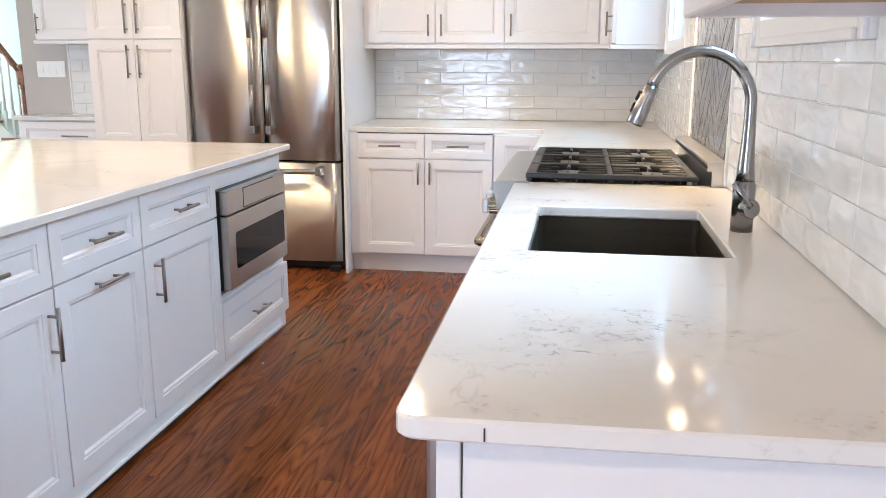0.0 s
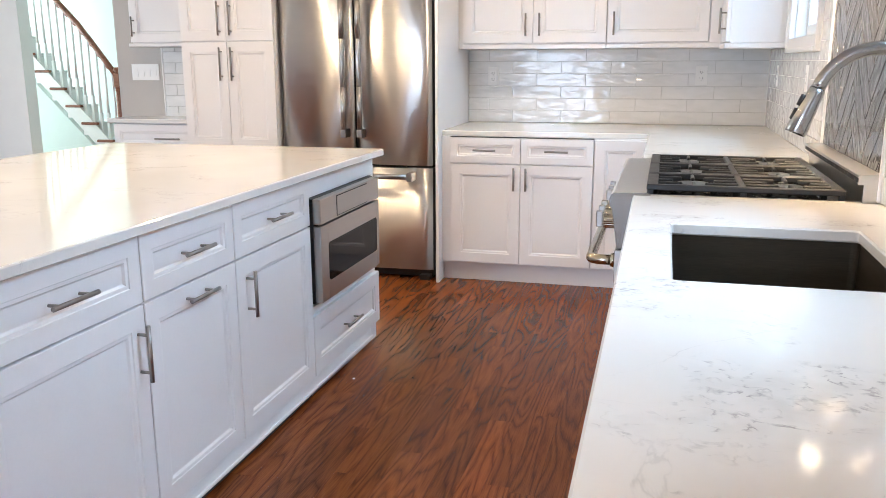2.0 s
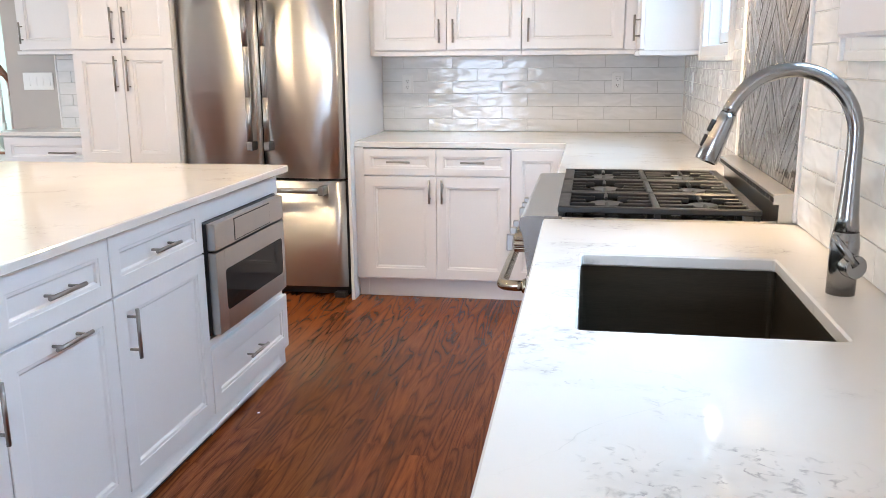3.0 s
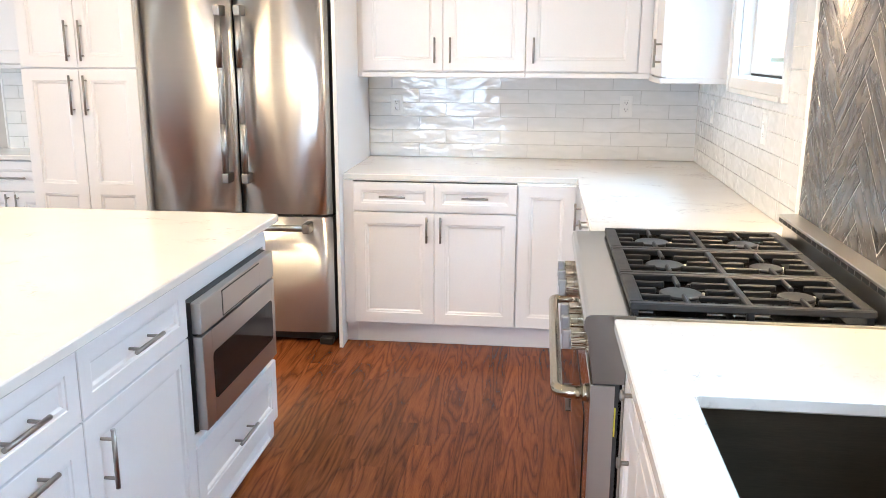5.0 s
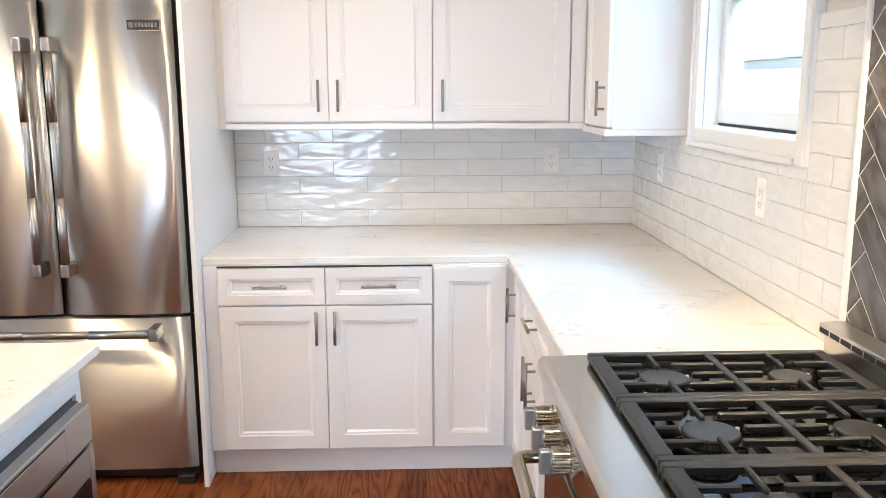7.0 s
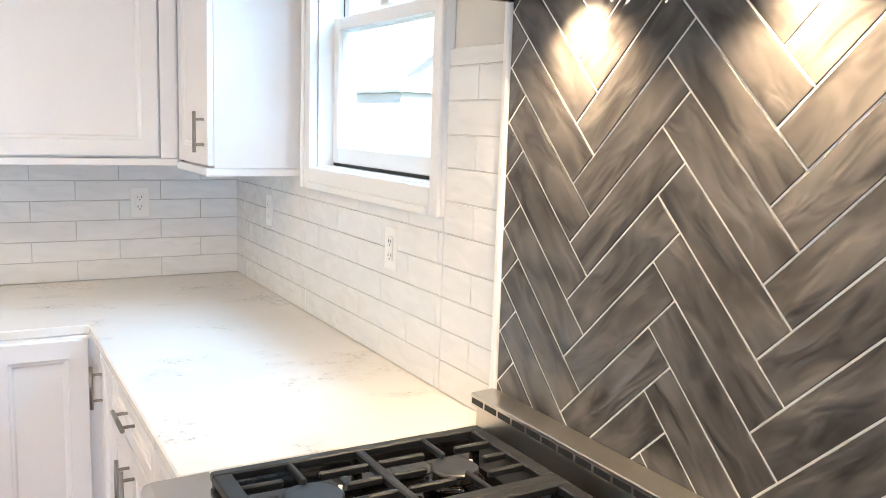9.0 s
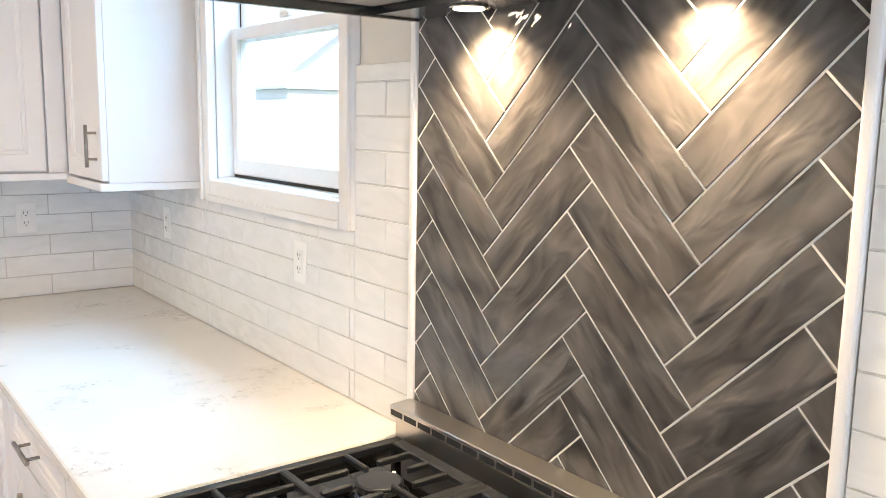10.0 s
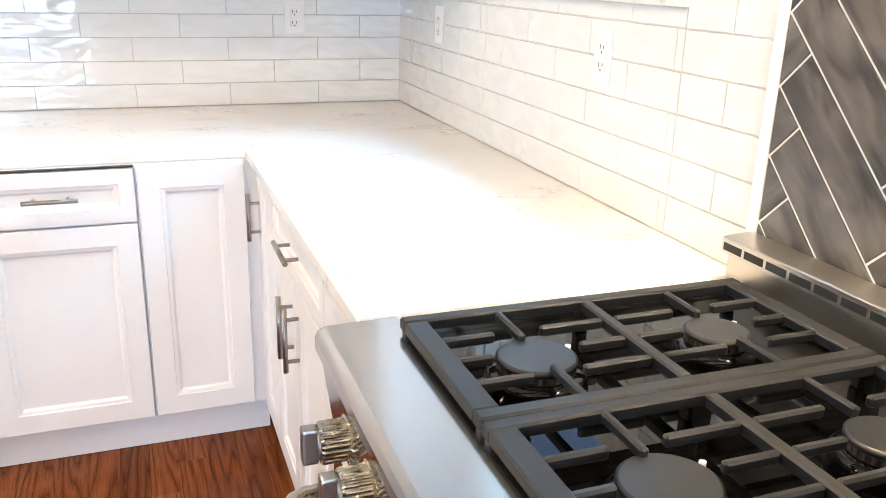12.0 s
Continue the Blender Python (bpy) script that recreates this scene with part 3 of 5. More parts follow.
tagged(link_mesh("worktop", slab(rounded([(-3.975, 5.40), (-3.032, 5.40), (-3.032, 5.759), (-3.975, 5.759)], (0.006, 0, 0, 0)), Z0 + 0.008, Z1 + 0.008), QUARTZ),
       "narrow white quartz worktop of the side bar", "worktop", "quartz worktops")

# ---- base cabinets, back run ----
BASE = "white base cabinets"
cabinet("base_cabinet", on_back(-1.305, 4.961), 0.842, 0, 0.884, 0.79,
        [("drawer_front", 0, 0.421, 0.727, 0.878, (0.21, 0.806, 0.135, False)), ("drawer_front", 0.421, 0.842, 0.727, 0.878, (0.632, 0.806, 0.135, False)),
         ("door", 0, 0.421, 0.124, 0.724, (0.385, 0.64, 0.135, True)), ("door", 0.421, 0.842, 0.124, 0.724, (0.457, 0.64, 0.135, True))],
        "white framed base cabinet with two drawers over two doors", BASE, toe=0.115)
cabinet("corner_cabinet", on_back(-0.4628, 4.961), 0.3408, 0, 0.884, 0.79,
        [("door", 0.0048, 0.2928, 0.124, 0.878, None)], "white framed corner cabinet with one tall door", BASE, toe=0.115)
setting("filler_strip", box(-1.361, -1.306, 4.975, 5.70, 0.116, 0.884, 0.001), CABINET, "white filler strip beside the fridge panel")
setting("toe_filler", box(-1.362, -1.306, 5.022, 5.70, 0.0, 0.115), CABINET, "white toe kick filler")

# ---- base cabinets, window run (fronts face the island) ----
cabinet("base_cabinet", on_right(-0.142, 4.981), 0.286, 0, 0.884, 0.66,
        [("door", 0.046, 0.286, 0.124, 0.878, (0.085, 0.735, 0.135, True))], "white narrow base cabinet with one full-height door", BASE, toe=0.115)
cabinet("base_cabinet", on_right(-0.142, 4.692), 0.62, 0, 0.884, 0.66,
        [("drawer_front", 0, 0.62, 0.727, 0.878, (0.31, 0.802, 0.155, False)),
         ("door", 0, 0.31, 0.124, 0.724, (0.272, 0.605, 0.155, True)), ("door", 0.31, 0.62, 0.124, 0.724, (0.348, 0.605, 0.155, True))],
        "white base cabinet with a drawer over two doors", BASE, toe=0.115)
cabinet("base_cabinet", on_right(-0.142, 4.069), 0.345, 0, 0.884, 0.66,
        [("door", 0, 0.345, 0.124, 0.878, None)], "white pull-out base cabinet beside the range", BASE, toe=0.115)
cabinet("base_cabinet", on_right(-0.130, 2.724), 0.30, 0, 0.884, 0.66,
        [("drawer_front", 0, 0.30, 0.727, 0.878, (0.15, 0.785, 0.02, False)), ("door", 0, 0.30, 0.124, 0.724, (0.15, 0.62, 0.02, False))],
        "white narrow base cabinet between range and sink", BASE, toe=0.115)
sink_base = cabinet("sink_cabinet", on_right(-0.130, 2.422), 0.86, 0, 0.60, 0.66,
        [("false_front", 0, 0.86, 0.727, 0.878, None), ("door", 0, 0.43, 0.124, 0.724, (0.392, 0.64, 0.135, True)), ("door", 0.43, 0.86, 0.124, 0.724, (0.468, 0.64, 0.135, True))],
        "white sink cabinet with a false front over two doors", BASE, toe=0.115)
part("front_rail", box(0, 0.86, 0.021, 0.05, 0.60, 0.884), CABINET, sink_base)


def dishwasher():
    d = thing("dishwasher", on_right(-0.122, 1.552), "stainless steel dishwasher under the worktop", "dishwasher")
    part("body", box(0.004, 0.598, 0.03, 0.60, 0.10, 0.882), BLACK_PLASTIC, d)
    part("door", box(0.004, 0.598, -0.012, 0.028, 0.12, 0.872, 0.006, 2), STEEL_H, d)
    part("pocket_handle", box(0.10, 0.50, -0.0135, -0.011, 0.835, 0.862), SLOT, d, "recessed pocket handle")
    part("kick_plate", box(0.004, 0.598, 0.05, 0.08, 0.0, 0.098), BLACK_PLASTIC, d)


dishwasher()


def end_panel():
    p = thing("end_panel", pose(0, 0.862, 0), "white end panel closing the cabinet run", "panel")
    part("stile", box(-0.104, -0.074, -0.004, 0.10, 0.0, 0.884, 0.0015), CABINET, p)
    part("panel", box(-0.072, 0.53, 0.002, 0.022, 0.0, 0.884, 0.0015), CABINET, p)


end_panel()

# ---- upper cabinets ----
UP = "white upper cabinets"
UZ0, UZ1 = 1.418, 2.30


def upper(m, w, depth, doors, label, drop=0.0):
    ob = cabinet("upper_cabinet", m, w, UZ0 - drop, UZ1, depth, doors, label, UP)
    part("light_rail", box(0, w, -0.006, depth, 1.391 - drop, UZ0 - drop - 0.0005, 0.003), CABINET, ob)
    part("crown_moulding", box(-0.0, w, -0.03, depth, UZ1 + 0.0005, 2.36, 0.012, 2), CABINET, ob)
    return ob


upper(on_back(-1.342, 5.42), 0.893, 0.338, [("door", 0, 0.446, 1.424, UZ1, (0.404, 1.535, 0.135, True)), ("door", 0.446, 0.893, 1.424, UZ1, (0.488, 1.535, 0.135, True))],
      "white framed two-door upper cabinet over the backsplash")
upper(on_back(-0.448, 5.42), 0.672, 0.338, [("door", 0, 0.592, 1.424, UZ1, (0.042, 1.535, 0.135, True))], "white framed single-door upper cabinet")
setting("filler_corner", box(0.150, 0.2115, 5.422, 5.440, 1.4185, UZ1), CABINET, "white corner filler between upper cabinets")
upper(on_right(0.212, 5.4195), 0.4325, 0.326, [("door", 0.012, 0.4325, 1.414, UZ1, (0.383, 1.525, 0.135, True))], "white upper cabinet beside the window", 0.010)
near_upper = upper(on_right(0.203, 1.252), 0.90, 0.336, [("door", 0, 0.45, 1.424, UZ1, (0.41, 1.535, 0.135, True)), ("door", 0.45, 0.90, 1.424, UZ1, (0.49, 1.535, 0.135, True))],
      "white upper cabinet with a bare plywood underside")
for c in list(near_upper.children):
    if c.name.startswith("light_rail"):
        bpy.data.objects.remove(c)
bm = bmesh.new()
add_box(bm, 0, 0.90, -0.006, 0.014, 1.378, UZ0 - 0.0005, 0.003)
add_box(bm, 0, 0.018, 0.014, 0.334, 1.378, UZ0 - 0.0005, 0.002)
add_box(bm, 0.882, 0.90, 0.014, 0.334, 1.378, UZ0 - 0.0005, 0.002)
part("light_rail", bm, CABINET, near_upper)
under = part("underside", box(0.018, 0.882, 0.014, 0.334, 1.397, UZ0 - 0.0005), RAW_PLY, near_upper, "bare plywood underside")
part("screw_cap", add_rod(bmesh.new(), (0.018, 0.285, 1.388), (0.024, 0.285, 1.388), 0.007), STEEL_P, under)
setting("filler_upper", box(-1.3775, -1.343, 5.44, 5.75, 1.392, UZ1, 0.001), CABINET, "white filler beside the upper cabinets")

# ---- tall cabinets and fridge wall ----
tagged(link_mesh("tall_panel", add_prism(bmesh.new(), [(-1.379, 4.893), (-1.361, 4.893), (-1.378, 5.757), (-1.396, 5.757)], 0, 2.36, "Z"), CABINET), "tall white panel beside the fridge", "panel")
pantry = cabinet("pantry_cabinet", on_back(-3.020, 4.90), 0.628, 0, 2.36, 0.857,
        [("tall_door", 0, 0.314, 0.124, 1.438, (0.276, 1.305, 0.20, True)), ("tall_door", 0.314, 0.628, 0.124, 1.438, (0.352, 1.305, 0.20, True)),
         ("door", 0, 0.314, 1.442, 2.34, (0.276, 1.575, 0.20, True)), ("door", 0.314, 0.628, 1.442, 2.34, (0.352, 1.575, 0.20, True))],
        "tall white pantry cabinet with four framed doors", "tall cabinets", toe=0.115)
cabinet("bridge_cabinet", on_back(-2.388, 5.00), 0.990, 1.93, 2.36, 0.757,
        [("door", 0, 0.491, 1.936, 2.34, (0.45, 2.02, 0.135, True)), ("door", 0.491, 0.990, 1.936, 2.34, (0.533, 2.02, 0.135, True))],
        "white cabinet over the fridge", "tall cabinets")
cabinet("base_cabinet", on_back(-3.94, 5.425), 0.905, 0, 0.892, 0.332,
        [("drawer_front", 0, 0.905, 0.70, 0.886, (0.452, 0.785, 0.20, False)), ("door", 0, 0.452, 0.124, 0.697, (0.412, 0.62, 0.135, True)), ("door", 0.452, 0.905, 0.124, 0.697, (0.475, 0.62, 0.135, True))],
        "shallow white base cabinet of the side bar", BASE, toe=0.115)
bar_upper = cabinet("upper_cabinet", on_back(-3.735, 5.42), 0.70, 1.448, UZ1, 0.338, [("door", 0, 0.70, 1.452, UZ1, (0.035, 1.56, 0.135, True))],
        "white upper cabinet of the side bar", UP)
part("light_rail", box(-0.012, 0.70, -0.010, 0.338, 1.424, 1.4475, 0.003), CABINET, bar_upper)


def fridge():
    w, x0 = 0.968, -2.378
    f = thing("refrigerator", pose(x0, 4.945, 0), "stainless steel french-door refrigerator with a freezer drawer", "refrigerator")
    part("body", box(0.004, w - 0.004, 0.085, 0.78, 0.05, 1.895), BLACK_PLASTIC, f)

    def bowed(a, b, z0, z1, bulge, n=14):
        bm = bmesh.new()
        outline = [(a + 0.002, 0.075)]
        for i in range(n + 1):
            u = 2 * i / n - 1
            edge = 0.010 * max(0, (abs(u) - 0.94) / 0.06) ** 2
            outline.append((a + 0.002 + (b - a - 0.004) * i / n, -bulge * (1 - u * u) + edge))
        outline.append((b - 0.002, 0.075))
        lo = [bm.verts.new((x, y, z0)) for x, y in outline]
        hi = [bm.verts.new((x, y, z1)) for x, y in outline]
        k = len(outline)
        for i in range(k):
            fc = bm.faces.new((lo[i], lo[(i + 1) % k], hi[(i + 1) % k], hi[i]))
            fc.smooth = 1 <= i < k - 2
            fc.material_index = int(not 1 <= i < k - 2)
        bm.faces.new(lo[::-1]), bm.faces.new(hi)
        return bm

    def pull(parent, pts, off):
        bm = bmesh.new()
        add_tube(bm, pts, 0.0150, 18)
        a, b = Vector(pts[0]), Vector(pts[-1])
        d = (b - a).normalized()
        for end, s in ((a, 1), (b, -1)):
            c = end + d * s * 0.02
            add_box(bm, c.x - 0.017, c.x + 0.017, c.y - 0.016, off, c.z - 0.026, c.z + 0.026, 0.007, 2)
            k = end + d * s * 0.34 * (b - a).length
            add_rod(bm, c + d * s * 0.026, k, 0.0165, n=18)
        part("handle", bm, HANDLE_STEEL, parent, "heavy tubular steel handle")
    for a, b, hx in ((0, w / 2 - 0.002, w / 2 - 0.048), (w / 2 + 0.002, w, w / 2 + 0.054)):
        d = part("door", bowed(a, b, 0.706, 1.888, 0.016), [STEEL_V, BLACK_PLASTIC], f)
        pull(d, [(hx, -0.075, 0.875), (hx, -0.075, 1.742)], -0.004)
        if a:
            part("badge_rim", box(w - 0.166, w - 0.040, -0.0132, 0.0, 1.773, 1.815, 0.003, 2), STEEL_P, d, "thin bright badge rim")
            bm = box(w - 0.163, w - 0.043, -0.0142, 0.0, 1.776, 1.812, 0.002)
            badge = part("badge", bm, BLACK_PLASTIC, d, "black badge plate")
            bm = bmesh.new()
            add_box(bm, w - 0.157, w - 0.137, -0.0152, -0.0140, 1.784, 1.804)
            for i in range(7):
                add_box(bm, w - 0.132 + i * 0.0118, w - 0.1235 + i * 0.0118, -0.0152, -0.0140, 1.786, 1.802)
            part("badge_bar", bm, STEEL_P, badge)
    d = part("freezer_drawer", bowed(0, w, 0.062, 0.690, 0.012), [STEEL_V, BLACK_PLASTIC], f)
    pull(d, [(0.10, -0.085, 0.645), (w - 0.10, -0.085, 0.645)], -0.004)
    part("kick_grille", box(0.01, w - 0.01, 0.03, 0.09, 0.012, 0.058, 0.003), BLACK_PLASTIC, f)
    for x in (0.05, w - 0.05):
        part("foot", box(x - 0.035, x + 0.035, -0.02, 0.05, 0.0, 0.034, 0.004), BLACK_PLASTIC, f)
    part("hinge_cover", box(w - 0.16, w - 0.03, 0.0, 0.10, 0.692, 0.704), BLACK_PLASTIC, f)


fridge()

# ---- island ----
FACE = -1.377
ISL = "island cabinets"
cabinet("island_cabinet", on_island(FACE, 1.395), 0.580, 0, 0.884, 0.70,
        [("drawer_front", 0, 0.580, 0.700, 0.884, (0.29, 0.791, 0.155, False)), ("door", 0, 0.580, 0.086, 0.697, (0.545, 0.573, 0.155, True))],
        "white island cabinet with a drawer over one door", ISL)
cabinet("island_cabinet", on_island(FACE, 1.977), 0.488, 0, 0.884, 0.70,
        [("drawer_front", 0, 0.488, 0.700, 0.884, (0.245, 0.791, 0.155, False)), ("door", 0, 0.488, 0.086, 0.697, (0.252, 0.655, 0.155, False))],
        "white island cabinet with a drawer over a pull-out front", ISL)
cabinet("island_cabinet", on_island(FACE, 2.467), 0.588, 0, 0.884, 0.70,
        [("drawer_front", 0, 0.588, 0.700, 0.884, (0.29, 0.791, 0.155, False)), ("door", 0, 0.588, 0.086, 0.697, (0.068, 0.573, 0.155, True))],
        "white island cabinet with a drawer over one door", ISL)


def microwave_unit():
    c = thing("microwave_cabinet", on_island(FACE, 3.057), "white island cabinet holding a drawer microwave", "cabinet", ISL)
    bm = bmesh.new()
    w, zs, zt = 0.783, 0.350, 0.802
    add_box(bm, 0, 0.015, 0.021, 0.70, 0.0, 0.884)
    add_box(bm, w - 0.03, w, 0.021, 0.70, 0.0, 0.884)
    add_box(bm, 0.015, w - 0.03, 0.021, 0.70, zt, 0.884)
    add_box(bm, 0.015, w - 0.03, 0.021, 0.70, 0.0, zs + 0.01)
    add_box(bm, 0.015, w - 0.03, 0.60, 0.70, zs + 0.01, zt)
    part("body", bm, CABINET, c)
    f = part("drawer_front", panel_front(0.0015, w - 0.0015, 0.086, 0.332), CABINET, c)
    bar_pull(f, w / 2 - 0.015, 0.208, 0.17, False)
    m = thing("microwave", on_island(FACE, 3.057), "stainless steel drawer microwave with a dark window", "microwave")
    a, b = 0.021, 0.700
    part("case", box(0.034, w - 0.034, 0.03, 0.56, 0.365, 0.798), BLACK_PLASTIC, m)
    bm = box(a, b, -0.034, 0.020, 0.700, 0.799, 0.003)
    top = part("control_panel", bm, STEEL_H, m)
    part("control_lid", box(a + 0.17, b - 0.16, -0.0365, -0.0345, 0.711, 0.788, 0.001), STEEL_H, top)
    bm = bmesh.new()
    add_box(bm, a + 0.166, b - 0.156, -0.0348, -0.0335, 0.707, 0.792)
    part("lid_gap", bm, SLOT, top)
    bm = bmesh.new()
    z0, z1 = 0.388, 0.693
    wx0, wx1, wz0, wz1 = a + 0.072, b - 0.032, 0.462, 0.618
    add_box(bm, a, wx0, -0.034, 0.020, z0, z1, 0.002)
    add_box(bm, wx1, b, -0.034, 0.020, z0, z1, 0.002)
    add_box(bm, wx0, wx1, -0.0338, 0.020, z0, wz0)
    add_box(bm, wx0, wx1, -0.0338, 0.020, wz1, z1)
    d = part("drawer", bm, STEEL_H, m)
    part("window_backing", box(wx0, wx1, -0.0337, 0.010, wz0, wz1), STEEL_H, d)
    outline = rounded([(wx0, wz0), (wx1, wz0), (wx1, wz1), (wx0, wz1)], (0.020,) * 4, 5)
    part("window", add_prism(bmesh.new(), outline, -0.0348, -0.0336, "Y"), DARK_GLASS, d, "dark glass microwave window with rounded corners")
    part("shadow_gap", box(a + 0.004, b - 0.004, -0.012, 0.020, 0.6935, 0.6995), SLOT, m)
    # Black plate added to paint the shadowed gap round the microwave.
    part("gasket_gap", box(a - 0.005, b + 0.004, -0.003, 0.0205, 0.384, 0.8005), BLACK_PLASTIC, m, "black plate painting the shadowed gap round the microwave")


microwave_unit()


def island_shell():
    tagged(link_mesh("island_back_panel", box(-2.55, -2.079, 1.25, 3.84, 0, 0.884, 0.002), CABINET), "white panelled back of the island", "panel")
    p = thing("island_end_panel", pose(0, 0, 0), "white end panel and post of the island", "panel")
    part("post", box(-1.470, -1.392, 1.250, 1.392, 0, 0.884, 0.003), CABINET, p)
    part("panel", box(-2.078, -1.471, 1.255, 1.392, 0, 0.884, 0.002), CABINET, p)
    bm = bmesh.new()
    prof = [(-1.3985, 0.022), (-1.384, 0.022), (-1.382, 0.026), (-1.384, 0.034), (-1.388, 0.036), (-1.391, 0.046), (-1.394, 0.062), (-1.396, 0.082), (-1.3985, 0.084)]
    add_prism(bm, prof, 1.26, 3.755, "Y")
    setting("baseboard", bm, CABINET, "white moulded base along the island")
    # Plinth in near-black, so the shadow below the moulding is painted.
    setting("toe_shade", box(-1.430, -1.398, 1.28, 3.74, 0.0, 0.022), SLOT, "plinth coloured dark for the shade under the island base")


island_shell()


# ---- range ----
def range_cooker():
    ya, yb = 2.737, 3.705
    r = thing("range", pose(0, 0, 0), "stainless steel six-burner gas range", "range")
    part("body", box(-0.135, 0.480, ya + 0.002, yb - 0.002, 0.12, 0.880), STEEL_R, r)
    prof = [(-0.112, 0.870), (-0.222, 0.870), (-0.229, 0.875), (-0.233, 0.886), (-0.233, 0.902), (-0.229, 0.913), (-0.219, 0.919), (-0.112, 0.921)]
    part("front_ledge", add_prism(bmesh.new(), prof, ya, yb, "Y"), STEEL_R, r, "wide steel bullnose ledge")
    # End plates carry the sides' dim reflection in their colour.
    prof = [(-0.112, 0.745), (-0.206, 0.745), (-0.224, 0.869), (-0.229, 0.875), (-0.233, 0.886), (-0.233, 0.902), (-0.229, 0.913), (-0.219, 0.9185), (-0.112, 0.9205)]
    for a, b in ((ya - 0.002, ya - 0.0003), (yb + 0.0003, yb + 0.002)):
        part("end_cap", add_prism(bmesh.new(), prof, a, b, "Y"), DIM_STEEL, r, "steel end cap darkened for its dim reflection")
    prof = [(-0.130, 0.869), (-0.224, 0.869), (-0.206, 0.745), (-0.130, 0.745)]
    cp = part("control_panel", add_prism(bmesh.new(), prof, ya, yb, "Y"), STEEL_R, r)
    part("cooktop", box(-0.112, 0.478, ya + 0.004, yb - 0.004, 0.881, 0.892, 0.002), BLACK_ENAMEL, r, "glossy black enamel cooktop")
    for y in (ya + 0.008, yb - 0.008):
        part("side_rail", box(-0.112, 0.478, y - 0.006, y + 0.006, 0.8925, 0.918, 0.001), STEEL_R, r)
    for y in (3.575, 3.462, 3.349, 3.093, 2.980, 2.867):
        bm = bmesh.new()
        add_lathe(bm, [(0.033, 0.0), (0.033, 0.005), (0.0275, 0.008), (0.0275, 0.041), (0.024, 0.044)], (-0.214, y, 0.812), 96, "X", 0.055)
        kn = part("knob_collar", bm, KNOB_BRASS, r, "ridged polished collar")
        bm = add_lathe(bmesh.new(), [(0.0215, 0.043), (0.0215, 0.046), (0.020, 0.048)], (-0.214, y, 0.812), 24, "X")
        add_box(bm, -0.281, -0.259, y - 0.010, y + 0.010, 0.786, 0.838, 0.004, 2)
        part("knob_grip", bm, HANDLE_STEEL, kn, "flat steel paddle grip")
    door = part("oven_door", box(-0.212, -0.140, ya + 0.006, yb - 0.006, 0.235, 0.738, 0.006, 2), STEEL_R, r)
    part("oven_window", box(-0.2145, -0.2118, ya + 0.17, yb - 0.17, 0.33, 0.585, 0.001), DARK_GLASS, door, "dark oven window")
    bm = bmesh.new()
    path = []
    for y, d in ((ya + 0.070, 1), (yb - 0.070, -1)):
        bend = [(-0.212, y, 0.690), (-0.245, y, 0.690), (-0.268, y + d * 0.002, 0.690), (-0.282, y + d * 0.009, 0.690), (-0.289, y + d * 0.020, 0.690), (-0.291, y + d * 0.036, 0.690)]
        path += bend if d > 0 else bend[::-1]
    add_tube(bm, path, 0.0165, 20)
    for y in (ya + 0.070, yb - 0.070):
        add_rod(bm, (-0.226, y, 0.690), (-0.212, y, 0.690), 0.021, 0.025, 20)
    part("oven_handle", bm, KNOB_BRASS, door, "heavy polished tubular oven handle")
    # A darker steel here too, for the door side's dim reflection.
    part("door_edge", box(-0.2105, -0.152, ya + 0.003, ya + 0.0057, 0.237, 0.736), STEEL_H, door)
    gasket_gap = part("gasket_gap", box(-0.1515, -0.142, ya + 0.003, ya + 0.0057, 0.237, 0.7435), SLOT, door, "black door gasket")
    part("sticker", box(-0.1515, -0.1475, ya + 0.0015, ya + 0.0029, 0.605, 0.682), YELLOW, r, "yellow warning sticker")
    part("kick_panel", box(-0.195, -0.140, ya + 0.006, yb - 0.006, 0.125, 0.225, 0.003), STEEL_R, r)
    part("door_gap", box(-0.200, -0.141, ya + 0.008, yb - 0.008, 0.738, 0.7445), SLOT, r)
    for x in (-0.12, 0.40):
        for y in (ya + 0.06, yb - 0.06):
            part("leg", add_rod(bmesh.new(), (x, y, 0), (x, y, 0.12), 0.022), STEEL_P, r)
    prof = [(0.480, 0.893), (0.523, 0.893), (0.523, 0.998), (0.4665, 0.9945), (0.464, 0.9925), (0.464, 0.968), (0.4665, 0.9665), (0.480, 0.9665)]
    guard = part("back_guard", add_prism(bmesh.new(), prof, ya, yb + 0.008, "Y"), STEEL_G, r, "low steel vent guard")
    for i in range(19):
        y = yb + 0.0065 - (i + 0.5) * 0.0515
        part("vent_slot", box(0.4632, 0.4650, y - 0.0222, y + 0.0222, 0.9730, 0.9860), SLOT, guard)
    x0, x1 = -0.124, 0.444
    gw = (3.653 - 2.762) / 3
    xm, hx = (x0 + x1) / 2, (x1 - x0) / 4
    zt, zb = 0.945, 0.927
    for g in range(3):
        y0, y1 = 2.762 + g * gw + 0.0015, 2.762 + (g + 1) * gw - 0.0015
        bm = bmesh.new()
        for a, b in ((y0, y0 + 0.022), (y1 - 0.022, y1)):
            add_box(bm, x0, x1, a, b, zb, zt, 0.003)
        for a, wide in ((x0, 0.034), (x1 - 0.030, 0.030)):
            add_box(bm, a, a + wide, y0 + 0.021, y1 - 0.021, zb, zt - 0.0005, 0.003)
        add_box(bm, xm - 0.009, xm + 0.009, y0 + 0.021, y1 - 0.021, zb, zt - 0.0005, 0.003)
        yc = (y0 + y1) / 2
